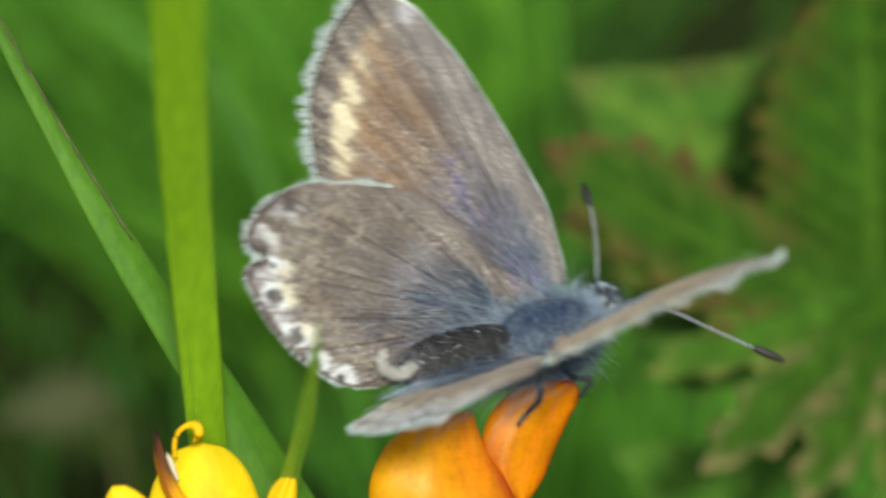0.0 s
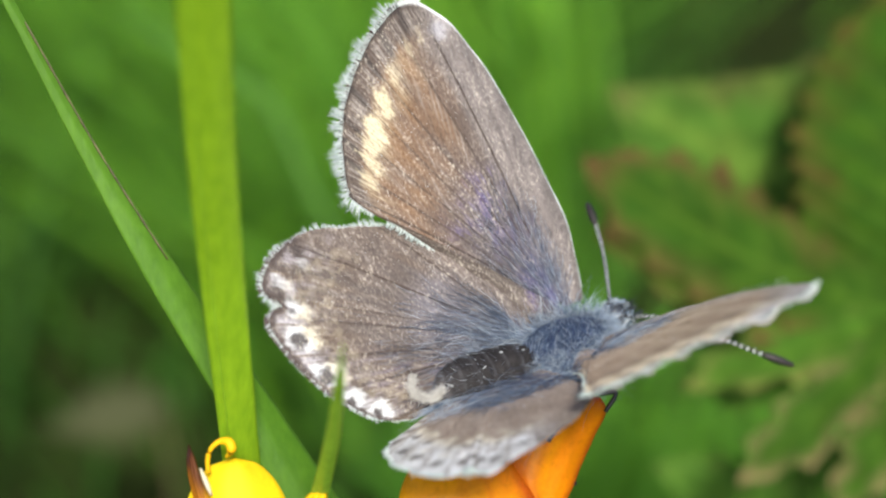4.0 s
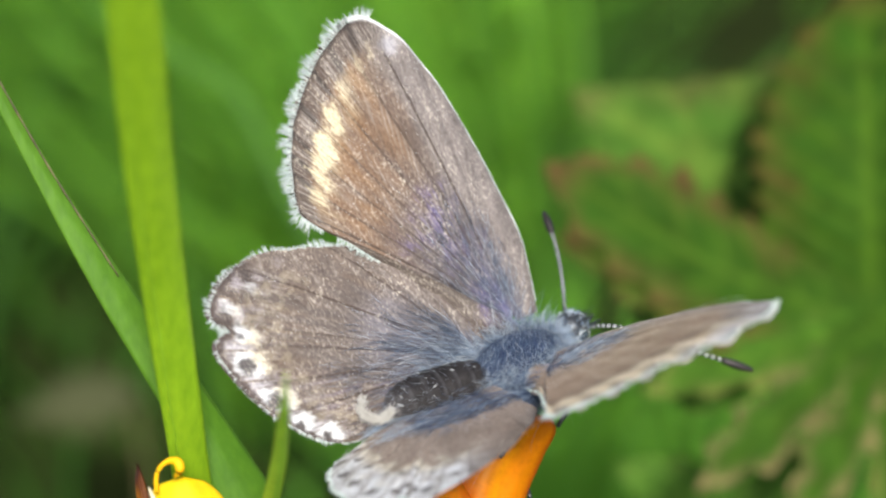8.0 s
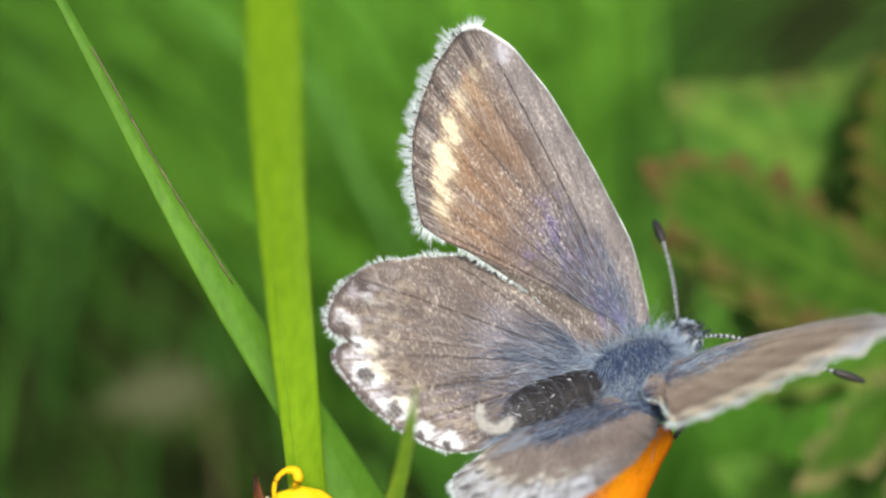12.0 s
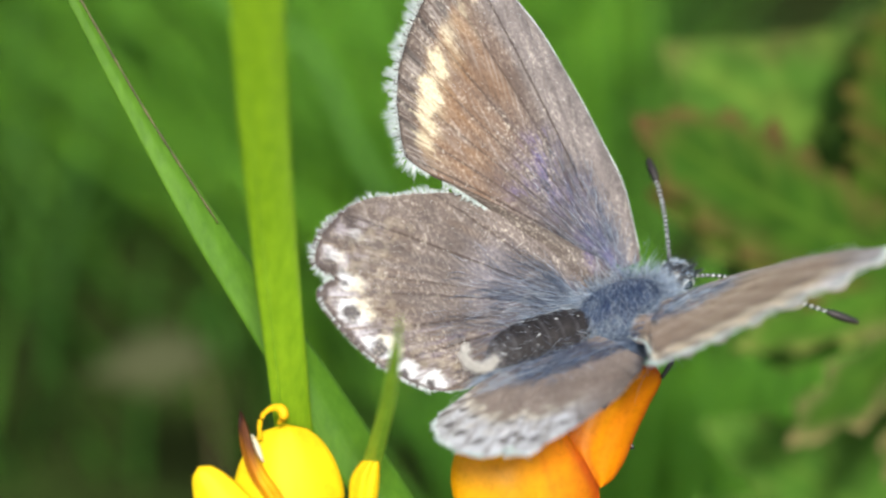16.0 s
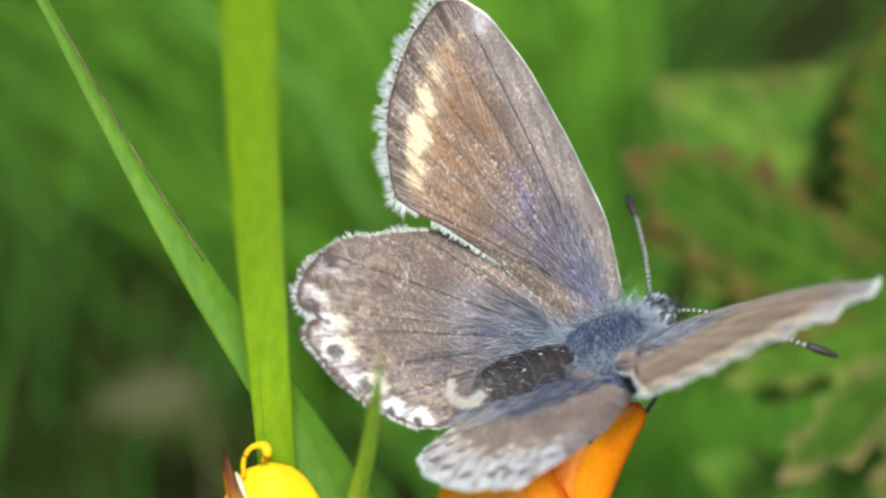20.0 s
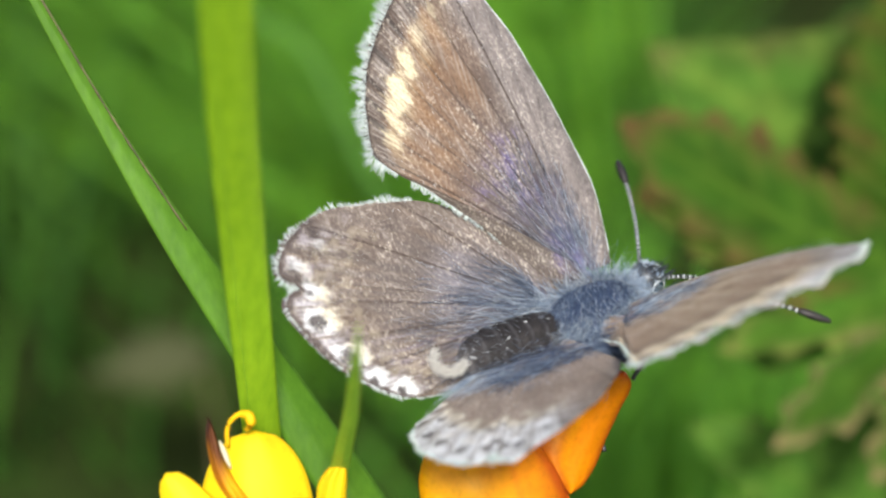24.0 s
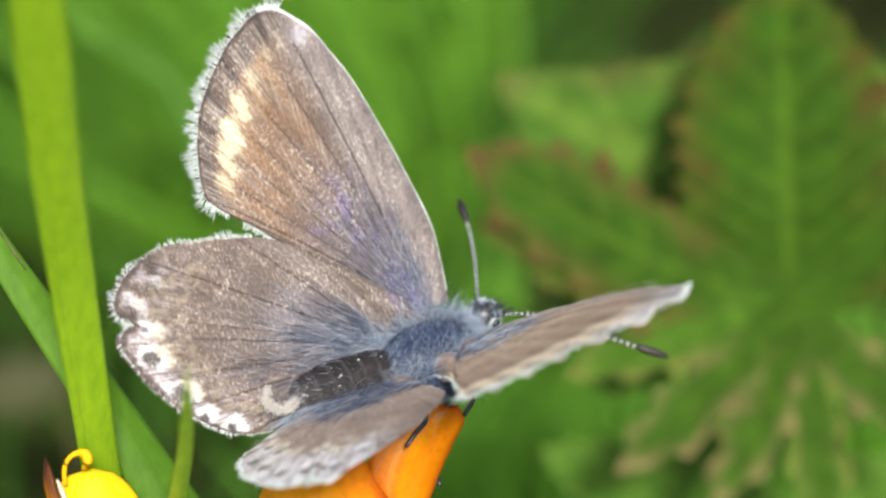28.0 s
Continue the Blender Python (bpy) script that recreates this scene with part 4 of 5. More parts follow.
def right_fore_pattern(p, b, s, rng):
    """The other forewing: warm brown with the sun on it put into the colour, a chain of cream lunules inside the margin
    and a white inner corner.
    """
    c = fore_pattern(p, b, s, rng)
    fine = streaks(b, s, 30.0, 6.0)
    # sunlit brightness of this wing, painted as a lighter brown
    c = mixc(c, (0.325, 0.205, 0.130), 0.85 * smooth(0.22, 0.50, s) * smooth(3.0, 5.0, b) * smooth(0.86, 0.78, s))
    c = mixc(c, (0.20, 0.125, 0.085), 0.6 * smooth(0.74, 0.80, s) * smooth(0.87, 0.83, s) * smooth(5.0, 5.8, b) * smooth(13.0, 12.0, b))
    if b > 4.8:
        link = 0.55 + 0.6 * math.cos(2 * math.pi * (b - 7.02) / 0.82)
        row = smooth(0.835, 0.87, s + 0.012 * link) * smooth(0.972, 0.940, s) * smooth(5.0, 6.2, b) * smooth(12.8, 11.6, b)
        c = mixc(c, (0.88, 0.70, 0.47), min(0.95, max(0.0, row * (0.55 + 0.75 * link + 0.4 * fine))))
        c = mixc(c, (0.60, 0.54, 0.50), 0.75 * smooth(0.962, 0.980, s) * smooth(5.0, 5.6, b))
        tip = smooth(0.86, 0.94, s) * smooth(4.2, 4.8, b) * smooth(7.0, 6.0, b)
        c = mixc(c, (0.74, 0.69, 0.68), min(0.9, max(0.0, tip * (0.55 + 1.2 * fine))))
    return mixc(c, WHITE, 0.85 * smooth(12.9, 13.6, b) * smooth(0.45, 0.75, s))


FORE_ROOT, HIND_ROOT = (-0.3, 0.2), (-2.9, -0.75)
# place along the margin, distance from the root, half length, half width, strength
FORE_SPOTS = [(5.15, 0.885, 0.40, 0.16, 0.30), (5.55, 0.880, 0.45, 0.20, 0.34), (6.30, 0.868, 0.46, 0.32, 0.45), (7.02, 0.862, 0.70, 0.44, 1.15), (7.85, 0.855, 0.74, 0.50, 1.25),
              (8.42, 0.872, 0.66, 0.24, 0.85), (8.85, 0.866, 0.70, 0.26, 0.85), (9.3, 0.885, 0.60, 0.30, 0.65)]
# place along the margin, distance from the root, half length, half width, dark centre, cream share, strength
HIND_SPOTS = [(5.7, 0.88, 0.42, 0.22, 0.05, 0.8, 0.40), (6.5, 0.925, 0.46, 0.28, 0.18, 0.3, 0.60), (7.35, 0.905, 0.44, 0.26, 0.18, 0.5, 0.55), (8.3, 0.915, 0.55, 0.34, 0.14, 0.7, 0.9), (9.55, 0.892, 0.80, 0.48, 0.36, 0.75, 1.2),
              (10.5, 0.908, 0.80, 0.52, 0.40, 0.6, 1.2), (11.32, 0.935, 0.50, 0.42, 0.19, 0.1, 1.15), (11.9, 0.928, 0.54, 0.46, 0.19, 0.1, 1.15)]
_cache = {}


def outline(pts, count):
    key = (id(pts), count)
    if key not in _cache:
        _cache[key] = [(q.x, q.y) for q in spline([(x, y, 0) for x, y in pts], count)]
    return _cache[key]


def cut(pts, root, b, s):
    line = outline(pts, 281)
    f = b / (len(pts) - 1) * 280
    i = min(int(f), 279)
    x = line[i][0] + (line[i + 1][0] - line[i][0]) * (f - i)
    y = line[i][1] + (line[i + 1][1] - line[i][1]) * (f - i)
    return root[0] + (x - root[0]) * s, root[1] + (y - root[1]) * s


def apex_sag(b, s, sag):
    """How far the tip of a forewing bends down."""
    return sag * smooth(1.5, 4.2, b) * smooth(7.4, 5.4, b) * max(0.0, (s - 0.55) / 0.45) ** 2


def wing_mesh(pts, root, pattern, mirrored, hollow, seed, veins, droop, curl, fold, sag):
    """A thin cambered wing, spread from its root to its outline."""
    rng = random.Random(seed)
    cols, rings = 541, 165
    line = outline(pts, cols)
    top, bottom, tint = [], [], []
    flip = -1 if mirrored else 1
    for i in range(rings):
        s = 0.02 + 0.98 * (i / (rings - 1)) ** 0.8
        rt, rb = [], []
        for j in range(cols):
            b = j / (cols - 1) * (len(pts) - 1)
            x = root[0] + (line[j][0] - root[0]) * s
            y = root[1] + (line[j][1] - root[1]) * s
            z = hollow * math.sin(math.pi * s * 0.9) + 0.035 * s * math.sin(b * veins) + 0.05 * noise.noise((x * 0.7, y * 0.7, seed)) - droop * s ** 4 + curl * smooth(4.2, 5.6, b) * smooth(11.2, 9.8, b) * max(0.0, (s - 0.72) / 0.28) ** 2 + (0.20 * math.sin(2 * math.pi * (b - 7.02) / 0.82) * smooth(4.8, 5.6, b) * smooth(12.0, 11.0, b) * max(0.0, (s - 0.72) / 0.28) ** 2 if curl else 0.0) - apex_sag(b, s, sag) + fold * smooth(1.3, 3.0, b) * smooth(6.8, 5.2, b) * max(0.0, (s - 0.45) / 0.55) ** 2
            th = 0.035 + 0.05 * (1 - s)
            rt.append((x * MM, y * MM, (z + th) * MM * flip))
            rb.append((x * MM, y * MM, (z - th) * MM * flip))
            tint.append(pattern((x, y), b, s, rng))
        top.append(rt)
        bottom.append(rb)
    verts, faces = grid_solid(top, bottom)
    if mirrored:
        faces = [f[::-1] for f in faces]
    return (verts, faces), tint + tint


def fringe_mesh(pts, root, b0, b1, count, length, seed, mirrored, hollow, veins, droop, sag):
    """Hairs along the margin, gathered into small pointed tufts."""
    rng = random.Random(seed)
    items = []
    flip = -1 if mirrored else 1
    per = 9
    tufts = max(1, count // per)
    for k in range(tufts):
        mid = b0 + (b1 - b0) * (k + rng.random()) / tufts
        reach = length * (0.8 + 0.22 * math.sin(mid * 7.0) + 0.25 * noise.noise((mid * 5, seed, 0))) * rng.uniform(0.6, 1.2)
        lean, lift = rng.gauss(0.05, 0.22), rng.gauss(0, 0.12)
        for h in range(per):
            u = rng.uniform(-1, 1)
            b = min(b1, max(b0, mid + u * 0.55 * (b1 - b0) / tufts))
            p = Vector((*cut(pts, root, b, 0.985), 0))
            q = Vector((*cut(pts, root, b + 0.05, 0.985), 0))
            t = (q - p).normalized()
            out = Vector((t.y, -t.x, 0))
            if out.dot(p - Vector((*root, 0))) < 0:
                out = -out
            z = hollow * math.sin(math.pi * 0.9 * 0.985) + 0.035 * math.sin(b * veins) + rng.uniform(-0.04, 0.04) - droop * 0.94 - apex_sag(b, 0.985, sag)
            d = (out + t * (lean - 0.18 * u + rng.gauss(0, 0.07)) + Vector((0, 0, lift + rng.gauss(0, 0.08)))).normalized()
            items.append((Vector((p.x, p.y, z * flip)) * MM, d, reach * rng.uniform(0.6, 1.15) * MM, rng.uniform(0.018, 0.040) * MM, t * rng.gauss(lean * 0.4, 0.08)))
    return strands(items, rng)


def wing_hair_mesh(pts, root, count, seed, mirrored, hollow, b_range, s_range, length, flow):
    """Long soft hairs lying over the wing near the body."""
    rng = random.Random(seed)
    items = []
    flip = -1 if mirrored else 1
    for k in range(count):
        b = rng.uniform(*b_range)
        s = s_range[0] + (s_range[1] - s_range[0]) * rng.random() ** 1.6
        x, y = cut(pts, root, b, s)
        z = hollow * math.sin(math.pi * s * 0.9) + 0.09
        d = (Vector((x - root[0], y - root[1], 0)).normalized() + Vector((flow[0], flow[1], 0)) + Vector((rng.gauss(0, 0.22), rng.gauss(0, 0.22), 0.20 + 0.1 * rng.random()))).normalized()
        d.z *= flip
        items.append((Vector((x, y, z * flip)) * MM, d, rng.uniform(0.5, 1.0) * length * MM, rng.uniform(0.008, 0.018) * MM, Vector((rng.gauss(0, 0.2), rng.gauss(0, 0.2), -0.18 * flip))))
    return strands(items, rng)


def basis(where, ahead, out):
    """A pose whose x runs ahead and whose y runs outwards along the wing."""
    x = ahead.normalized()
    y = (out - x * out.dot(x)).normalized()
    z = x.cross(y)
    m = Matrix((x, y, z)).transposed().to_4x4()
    m.translation = where
    return m


LEFT_BASE = at(5.97, -0.80, -2.00)
RIGHT_BASE = at(7.31, -2.81, 0.50)
LEFT_REST = basis(LEFT_BASE - PIVOT, AHEAD, LEFT_OUT)
RIGHT_REST = basis(RIGHT_BASE - PIVOT, RIGHT_AHEAD, RIGHT_OUT)
RIGHT_HIND_REST = basis(RIGHT_BASE - PIVOT + at(-1.81, -0.33, -1.87) - CENTRE, axis(0.569, 0.329, -0.754), axis(0.784, 0.059, 0.618))


def build_wing(kind, mirrored, parent):
    pts, root, pattern, hollow, veins, seed = (FORE, FORE_ROOT, fore_pattern, 0.35, 6.9, 21) if kind == "forewing" else (HIND, HIND_ROOT, hind_pattern, 0.25, 5.6, 33)
    if mirrored and kind == "hindwing":
        pattern = lit_hind_pattern
    if mirrored and kind == "forewing":
        pattern = right_fore_pattern
    droop = (0.3 if kind == "hindwing" else 0.15) if mirrored else 0.15
    curl = 0.20 if mirrored and kind == "forewing" else 0.0
    sag = 0.36 if mirrored and kind == "forewing" else 0.0
    (verts, faces), tint = wing_mesh(pts, root, pattern, mirrored, hollow, seed, veins, droop, curl, 0.50 if mirrored and kind == "hindwing" else 0.0, sag)
    ob = mesh_object(kind, verts, faces, M_WING, parent, tint)
    ob.matrix_basis = (RIGHT_HIND_REST if kind == "hindwing" else RIGHT_REST) if mirrored else LEFT_REST
    ob["label"] = "brown forewing with a row of cream spots" if kind == "forewing" else "brown hindwing edged with white dark-centred spots"
    if kind == "forewing":
        spans, hairs = [(4.7, 10.3, 2300, 0.74), (10.1, 11.7, 650, 0.40), (11.7, 12.9, 140, 0.28), (0.6, 4.7, 200, 0.10)], [((0.5, 11.5), (0.08, 0.42), 1.2, (0.1, 0.2), 520), ((1.5, 8.0), (0.06, 0.40), 1.1, (0.1, 0.2), 420)]
    else:
        spans, hairs = [(3.2, 5.6, 850, 0.40), (5.6, 8.6, 620, 0.44), (8.6, 12.4, 700, 0.30), (12.4, 13.4, 80, 0.2)], [((3.0, 13.5), (0.05, 0.40), 1.6, (-0.3, 0.1), 520), ((3.0, 15.5), (0.08, 0.50), 1.5, (-0.3, 0.1), 480)]
        if not mirrored:
            hairs += [((12.6, 15.6), (0.12, 0.75), 2.0, (-0.5, 0.25), 700), ((2.5, 12.0), (0.04, 0.34), 2.2, (-0.3, 0.05), 620), ((9.6, 12.8), (0.15, 0.62), 1.8, (-0.4, 0.1), 520)]
        if mirrored:
            hairs += [((12.9, 15.8), (0.15, 0.72), 1.5, (-0.5, 0.3), 900), ((10.5, 13.0), (0.10, 0.38), 1.5, (-0.5, 0.2), 500), ((12.3, 15.8), (0.10, 0.70), 2.0, (-0.45, -0.1), 420)]
    if kind == "forewing":
        edge = []
        for k in range(60):
            b = 0.15 + 4.75 * k / 59
            x, y = cut(pts, root, b, 0.995)
            edge.append(Vector((x, y, (hollow * math.sin(math.pi * 0.9 * 0.995) + 0.035 * math.sin(b * veins) - droop * 0.98 - apex_sag(b, 0.995, sag)) * (-1 if mirrored else 1))) * MM)
        mesh_object("costa", *tube(edge, [0.000045 - 0.00002 * k / 59 for k in range(60)], 7), M_WHITE, ob)["label"] = "white front edge of the wing"
    for k, (b0, b1, n, ln) in enumerate(spans):
        if mirrored:
            if kind == "hindwing" and b0 < 4:
                continue
            ln *= 0.58 if kind == "forewing" else 1.45
            b0 = b0 if kind == "forewing" else max(b0, 6.7)
        f = mesh_object("fringe", *fringe_mesh(pts, root, b0, b1, n, ln, seed + k, mirrored, hollow, veins, droop - (curl if b0 > 4 else 0), sag), M_FRINGE, ob)
        tagged(f, "white hair fringe along the wing margin", kind="stuff")
    for k, (br, sr, ln, flow, n) in enumerate(hairs):
        h = mesh_object("wing_hair", *wing_hair_mesh(pts, root, n, seed + 7 + k, mirrored, hollow, br, sr, ln, flow), ((M_FUR_BLUE, M_FUR_PALE) if mirrored and kind == "forewing" else (M_FUR_GREY, M_FUR_BLUE, M_FUR, M_FUR_BLUE, M_FUR_PALE if mirrored else M_FUR_GREY))[k], ob)
        tagged(h, "blue-grey hairs over the wing base", kind="stuff")
    br, n = ((3.0, 10.5), 520) if kind == "forewing" else ((3.0, 13.0), 560)
    h = mesh_object("loose_scales", *wing_hair_mesh(pts, root, n, seed + 70, mirrored, hollow - 0.5 * (droop - 0.15), br, (0.92, 0.25), 0.085, (0, 0)), M_WHITE, ob)
    tagged(h, "fine white scales scattered over the wing", kind="stuff")
    return ob


def lathe(origin, ahead, up, profile, ring=24, squash=1.0, sag=0.0):
    """A body segment turned about its axis; profile: (distance ahead, radius) in mm."""
    x, z = ahead.normalized(), (up - ahead * up.dot(ahead)).normalized()
    y = x.cross(z)
    verts, faces = [], []
    for d, r in profile:
        for k in range(ring):
            a = 2 * math.pi * k / ring
            verts.append(origin + (x * d + y * (r * math.cos(a)) + z * (r * squash * math.sin(a) - sag * d * d)) * MM)
    n = len(profile)
    for i in range(n - 1):
        for k in range(ring):
            q = (k + 1) % ring
            faces.append((i * ring + k, i * ring + q, (i + 1) * ring + q, (i + 1) * ring + k))
    faces.append(tuple(range(ring - 1, -1, -1)))
    faces.append(tuple((n - 1) * ring + k for k in range(ring)))
    return verts, faces


def build_butterfly():
    bf = thing("butterfly", PIVOT, "brown butterfly with blue-grey furry body and half-open wings on a flower", "butterfly")
    rng = random.Random(77)
    # thorax
    mid = at(5.58, -2.92, -0.80)
    prof = [(2.9 * math.sin(t), 1.60 * math.cos(t) ** 0.8) for t in [(-1.5 + 3.0 * i / 22) for i in range(23)]]
    part("thorax", lathe(mid, AHEAD, DORSAL, prof, 28, 0.95), M_THORAX, bf, "blue-black thorax")
    items, pale = [], []
    for k in range(12000):
        t = rng.uniform(-1.25, 1.3)
        a = rng.uniform(0, 2 * math.pi)
        r = 1.56 * math.cos(t) ** 0.8
        nrm = (FLANK * math.cos(a) + DORSAL * math.sin(a))
        root = mid + (AHEAD * (2.9 * math.sin(t)) + nrm * r) * MM
        out = (nrm * math.cos(t) + AHEAD * math.sin(t)).normalized()
        halo = max(smooth(0.35, 0.85, abs(math.cos(a))), smooth(0.55, 0.95, t), 1.0 if math.sin(a) < 0 else 0.0)
        comb = FLANK * 0.55 - AHEAD * 0.45
        d = (out * (0.22 + 0.45 * halo) + comb * (1 - 0.8 * halo) - AHEAD * (0.25 * halo) + Vector([rng.gauss(0, 0.10 + 0.14 * halo) for _ in range(3)])).normalized()
        item = (root, d, rng.uniform(0.45, 0.95) * (1 + 1.1 * halo) * (1 - 0.5 * smooth(-0.5, -1.1, t)) * (1 - 0.45 * smooth(0.7, 1.1, t)) * MM, rng.uniform(0.009, 0.020) * MM, Vector([rng.gauss(0, 0.12 + 0.14 * halo) for _ in range(3)]) - nrm * 0.15)
        (pale if rng.random() < 0.14 + 0.7 * halo else items).append(item)
    tagged(part("fur", strands(items, rng), M_FUR, bf), "dense blue-grey thorax fur", kind="stuff")
    tagged(part("fur", strands(pale, rng), M_FUR_PALE, bf), "pale bluish fur tufts on the flanks and collar", kind="stuff")
    shoulder, hip = at(6.99, -3.94, 3.80), at(0.97, -5.79, 6.00)
    items = []
    for k in range(1000):
        f = rng.random() ** 1.3
        root = shoulder.lerp(hip, f) + Vector([rng.gauss(0, 0.00042) for _ in range(3)])
        d = (hip - shoulder).normalized() + UPWARD * rng.gauss(0.02, 0.2) + TOWARD * rng.gauss(0.05, 0.15)
        items.append((root, d.normalized(), rng.uniform(0.9, 2.0) * (1 - 0.35 * f) * MM, rng.uniform(0.008, 0.018) * MM, Vector([rng.gauss(0, 0.15) for _ in range(3)])))
    for k in range(160):
        root = at(6.95, -4.12, 4.40) + Vector([rng.gauss(0, 0.00045) for _ in range(3)])
        items.append((root, ((hip - shoulder).normalized() + Vector([rng.gauss(0, 0.25) for _ in range(3)])).normalized(), rng.uniform(0.5, 1.2) * MM, rng.uniform(0.009, 0.02) * MM, Vector([rng.gauss(0, 0.15) for _ in range(3)])))
    tagged(part("flank_fur", strands(items, rng), M_FUR, bf), "dark blue-grey hairs between the abdomen and the hindwing", kind="stuff")
    items = []
    for k in range(330):
        f = rng.random()
        root = at(5.2, -4.5, 3.6).lerp(at(-0.6, -6.0, 5.2), f) + Vector([rng.gauss(0, 0.00022) for _ in range(3)])
        d = (hip - shoulder).normalized() - UPWARD * rng.gauss(0.18, 0.16) + TOWARD * rng.gauss(0.25, 0.12)
        items.append((root, d.normalized(), rng.uniform(0.9, 1.9) * MM, rng.uniform(0.008, 0.016) * MM, Vector([rng.gauss(0, 0.12) for _ in range(3)])))
    tagged(part("flank_fur", strands(items, rng), M_FUR_PALE, bf), "whitish hairs combed from the abdomen over the hindwing", kind="stuff")
    items = []
    for k in range(180):
        f = rng.random() ** 0.8
        root = at(6.3, -4.5, 4.2).lerp(at(1.0, -6.3, 5.4), f) + Vector([rng.gauss(0, 0.00032) for _ in range(3)])
        d = (hip - shoulder).normalized() - UPWARD * rng.gauss(0.38, 0.24) + TOWARD * rng.gauss(0.25, 0.15)
        items.append((root, d.normalized(), rng.uniform(1.2, 2.5) * MM, rng.uniform(0.016, 0.030) * MM, Vector([rng.gauss(0, 0.28) for _ in range(3)]) - UPWARD * 0.15))
    for k in range(60):
        root = at(4.2, -2.2, 0.8).lerp(at(0.6, -3.3, 1.6), rng.random()) + Vector([rng.gauss(0, 0.00030) for _ in range(3)])
        d = (hip - shoulder).normalized() + UPWARD * rng.gauss(0.25, 0.25) + TOWARD * rng.gauss(0.05, 0.15)
        items.append((root, d.normalized(), rng.uniform(0.8, 1.6) * MM, rng.uniform(0.012, 0.024) * MM, Vector([rng.gauss(0, 0.28) for _ in range(3)])))
    tagged(part("long_hair", strands(items, rng), M_FUR_PALE, bf), "long pale blue hairs straggling over the abdomen's flank", kind="stuff")
    # abdomen
    tail, waist = at(-1.25, -5.20, 2.50), at(3.87, -3.76, 0.20)
    ax = (waist - tail).normalized()
    ln = (waist - tail).length / MM
    prof, tint = [], []
    n = 64
    for i in range(n):
        f = i / (n - 1)
        seg = (f * 7.0) % 1.0
        r = (0.98 + 0.42 * smooth(0, 0.45, f)) * (1 - 0.14 * smooth(0.8, 1, f)) * (0.97 + 0.04 * math.sin(math.pi * seg)) * smooth(-0.10, 0.14, f)
        prof.append((f * ln, r))
        for k in range(28):
            a = 2 * math.pi * k / 28
            c = mixc((0.009, 0.008, 0.009), (0.036, 0.031, 0.032), 0.5 + 0.5 * noise.noise((f * 20, a * 3, 0)))
            c = mixc(c, (0.16, 0.15, 0.16), 0.5 * smooth(0.3, 0.0, f) * (0.3 + rng.random()))
            c = mixc(c, (0.20, 0.20, 0.22), 0.38 * smooth(0.60, 0.97, seg) * (0.4 + 0.6 * rng.random()))
            tint.append(c)
    part("abdomen", lathe(tail, ax, DORSAL, prof, 28, 1.0), M_ABDOMEN, bf, "black abdomen with faint pale rings", tint)
    items = []
    for k in range(620):
        f = rng.uniform(0.0, 0.85)
        a = rng.uniform(-1.5, 0.5) if k % 2 else rng.uniform(2.4, 4.4)
        nrm = FLANK * math.cos(a) + DORSAL * math.sin(a)
        r = (0.96 + 0.40 * smooth(0, 0.45, f)) * smooth(-0.10, 0.14, f)
        items.append((tail + (ax * (f * ln) + nrm * r) * MM, (nrm * 0.55 - ax + DORSAL * 0.2 + Vector([rng.gauss(0, 0.28) for _ in range(3)])).normalized(), rng.uniform(0.7, 1.7) * MM, rng.uniform(0.007, 0.015) * MM, Vector([rng.gauss(0, 0.3) for _ in range(3)])))
    for k in range(900):
        f = rng.uniform(0.02, 1.0) ** 1.4
        a = rng.uniform(-1.9, 1.0) if k % 3 else rng.uniform(1.0, 4.4)
        nrm = FLANK * math.cos(a) + DORSAL * math.sin(a)
        r = (0.96 + 0.40 * smooth(0, 0.45, f)) * smooth(-0.10, 0.14, f)
        items.append((tail + (ax * (f * ln) + nrm * r) * MM, (nrm * 0.4 - ax + Vector([rng.gauss(0, 0.25) for _ in range(3)])).normalized(), rng.uniform(0.25, 0.9) * MM, rng.uniform(0.010, 0.022) * MM, Vector([rng.gauss(0, 0.25) for _ in range(3)])))
    tagged(part("abdomen_hair", strands(items, rng), M_FUR_GREY, bf), "sparse pale hairs on the abdomen", kind="stuff")
    items = []
    for k in range(13):
        f = rng.uniform(0.1, 0.9)
        a = rng.uniform(0.2, 2.2)
        nrm = FLANK * math.cos(a) + DORSAL * math.sin(a)
        r = 0.98 + 0.42 * smooth(0, 0.45, f)
        items.append((tail + (ax * (f * ln) + nrm * r) * MM, (nrm * 0.1 - ax + FLANK * rng.gauss(0, 0.2)).normalized(), rng.uniform(0.08, 0.32) * MM, rng.uniform(0.025, 0.06) * MM, Vector([rng.gauss(0, 0.3) for _ in range(3)])))
    tagged(part("abdomen_scales", strands(items, rng), M_WHITE, bf), "scattered white scales on the abdomen", kind="stuff")
    items = []
    hook = spline([at(-1.86, -4.43, 3.40), at(-1.93, -4.83, 3.70), at(-1.67, -5.24, 3.90), at(-1.20, -5.39, 4.00), at(-0.73, -5.26, 4.00), at(-0.55, -4.92, 3.90)], 60)
    for k in range(1250):
        p = hook[rng.randrange(60)]
        d = Vector([rng.gauss(0, 1) for _ in range(3)]).normalized()
        items.append((p + d * 0.00008 + Vector([rng.gauss(0, 0.00004) for _ in range(3)]), (d + TOWARD * 0.5 - RIGHT * 0.4).normalized(), rng.uniform(0.10, 0.34) * MM, rng.uniform(0.014, 0.030) * MM, Vector([rng.gauss(0, 0.3) for _ in range(3)])))
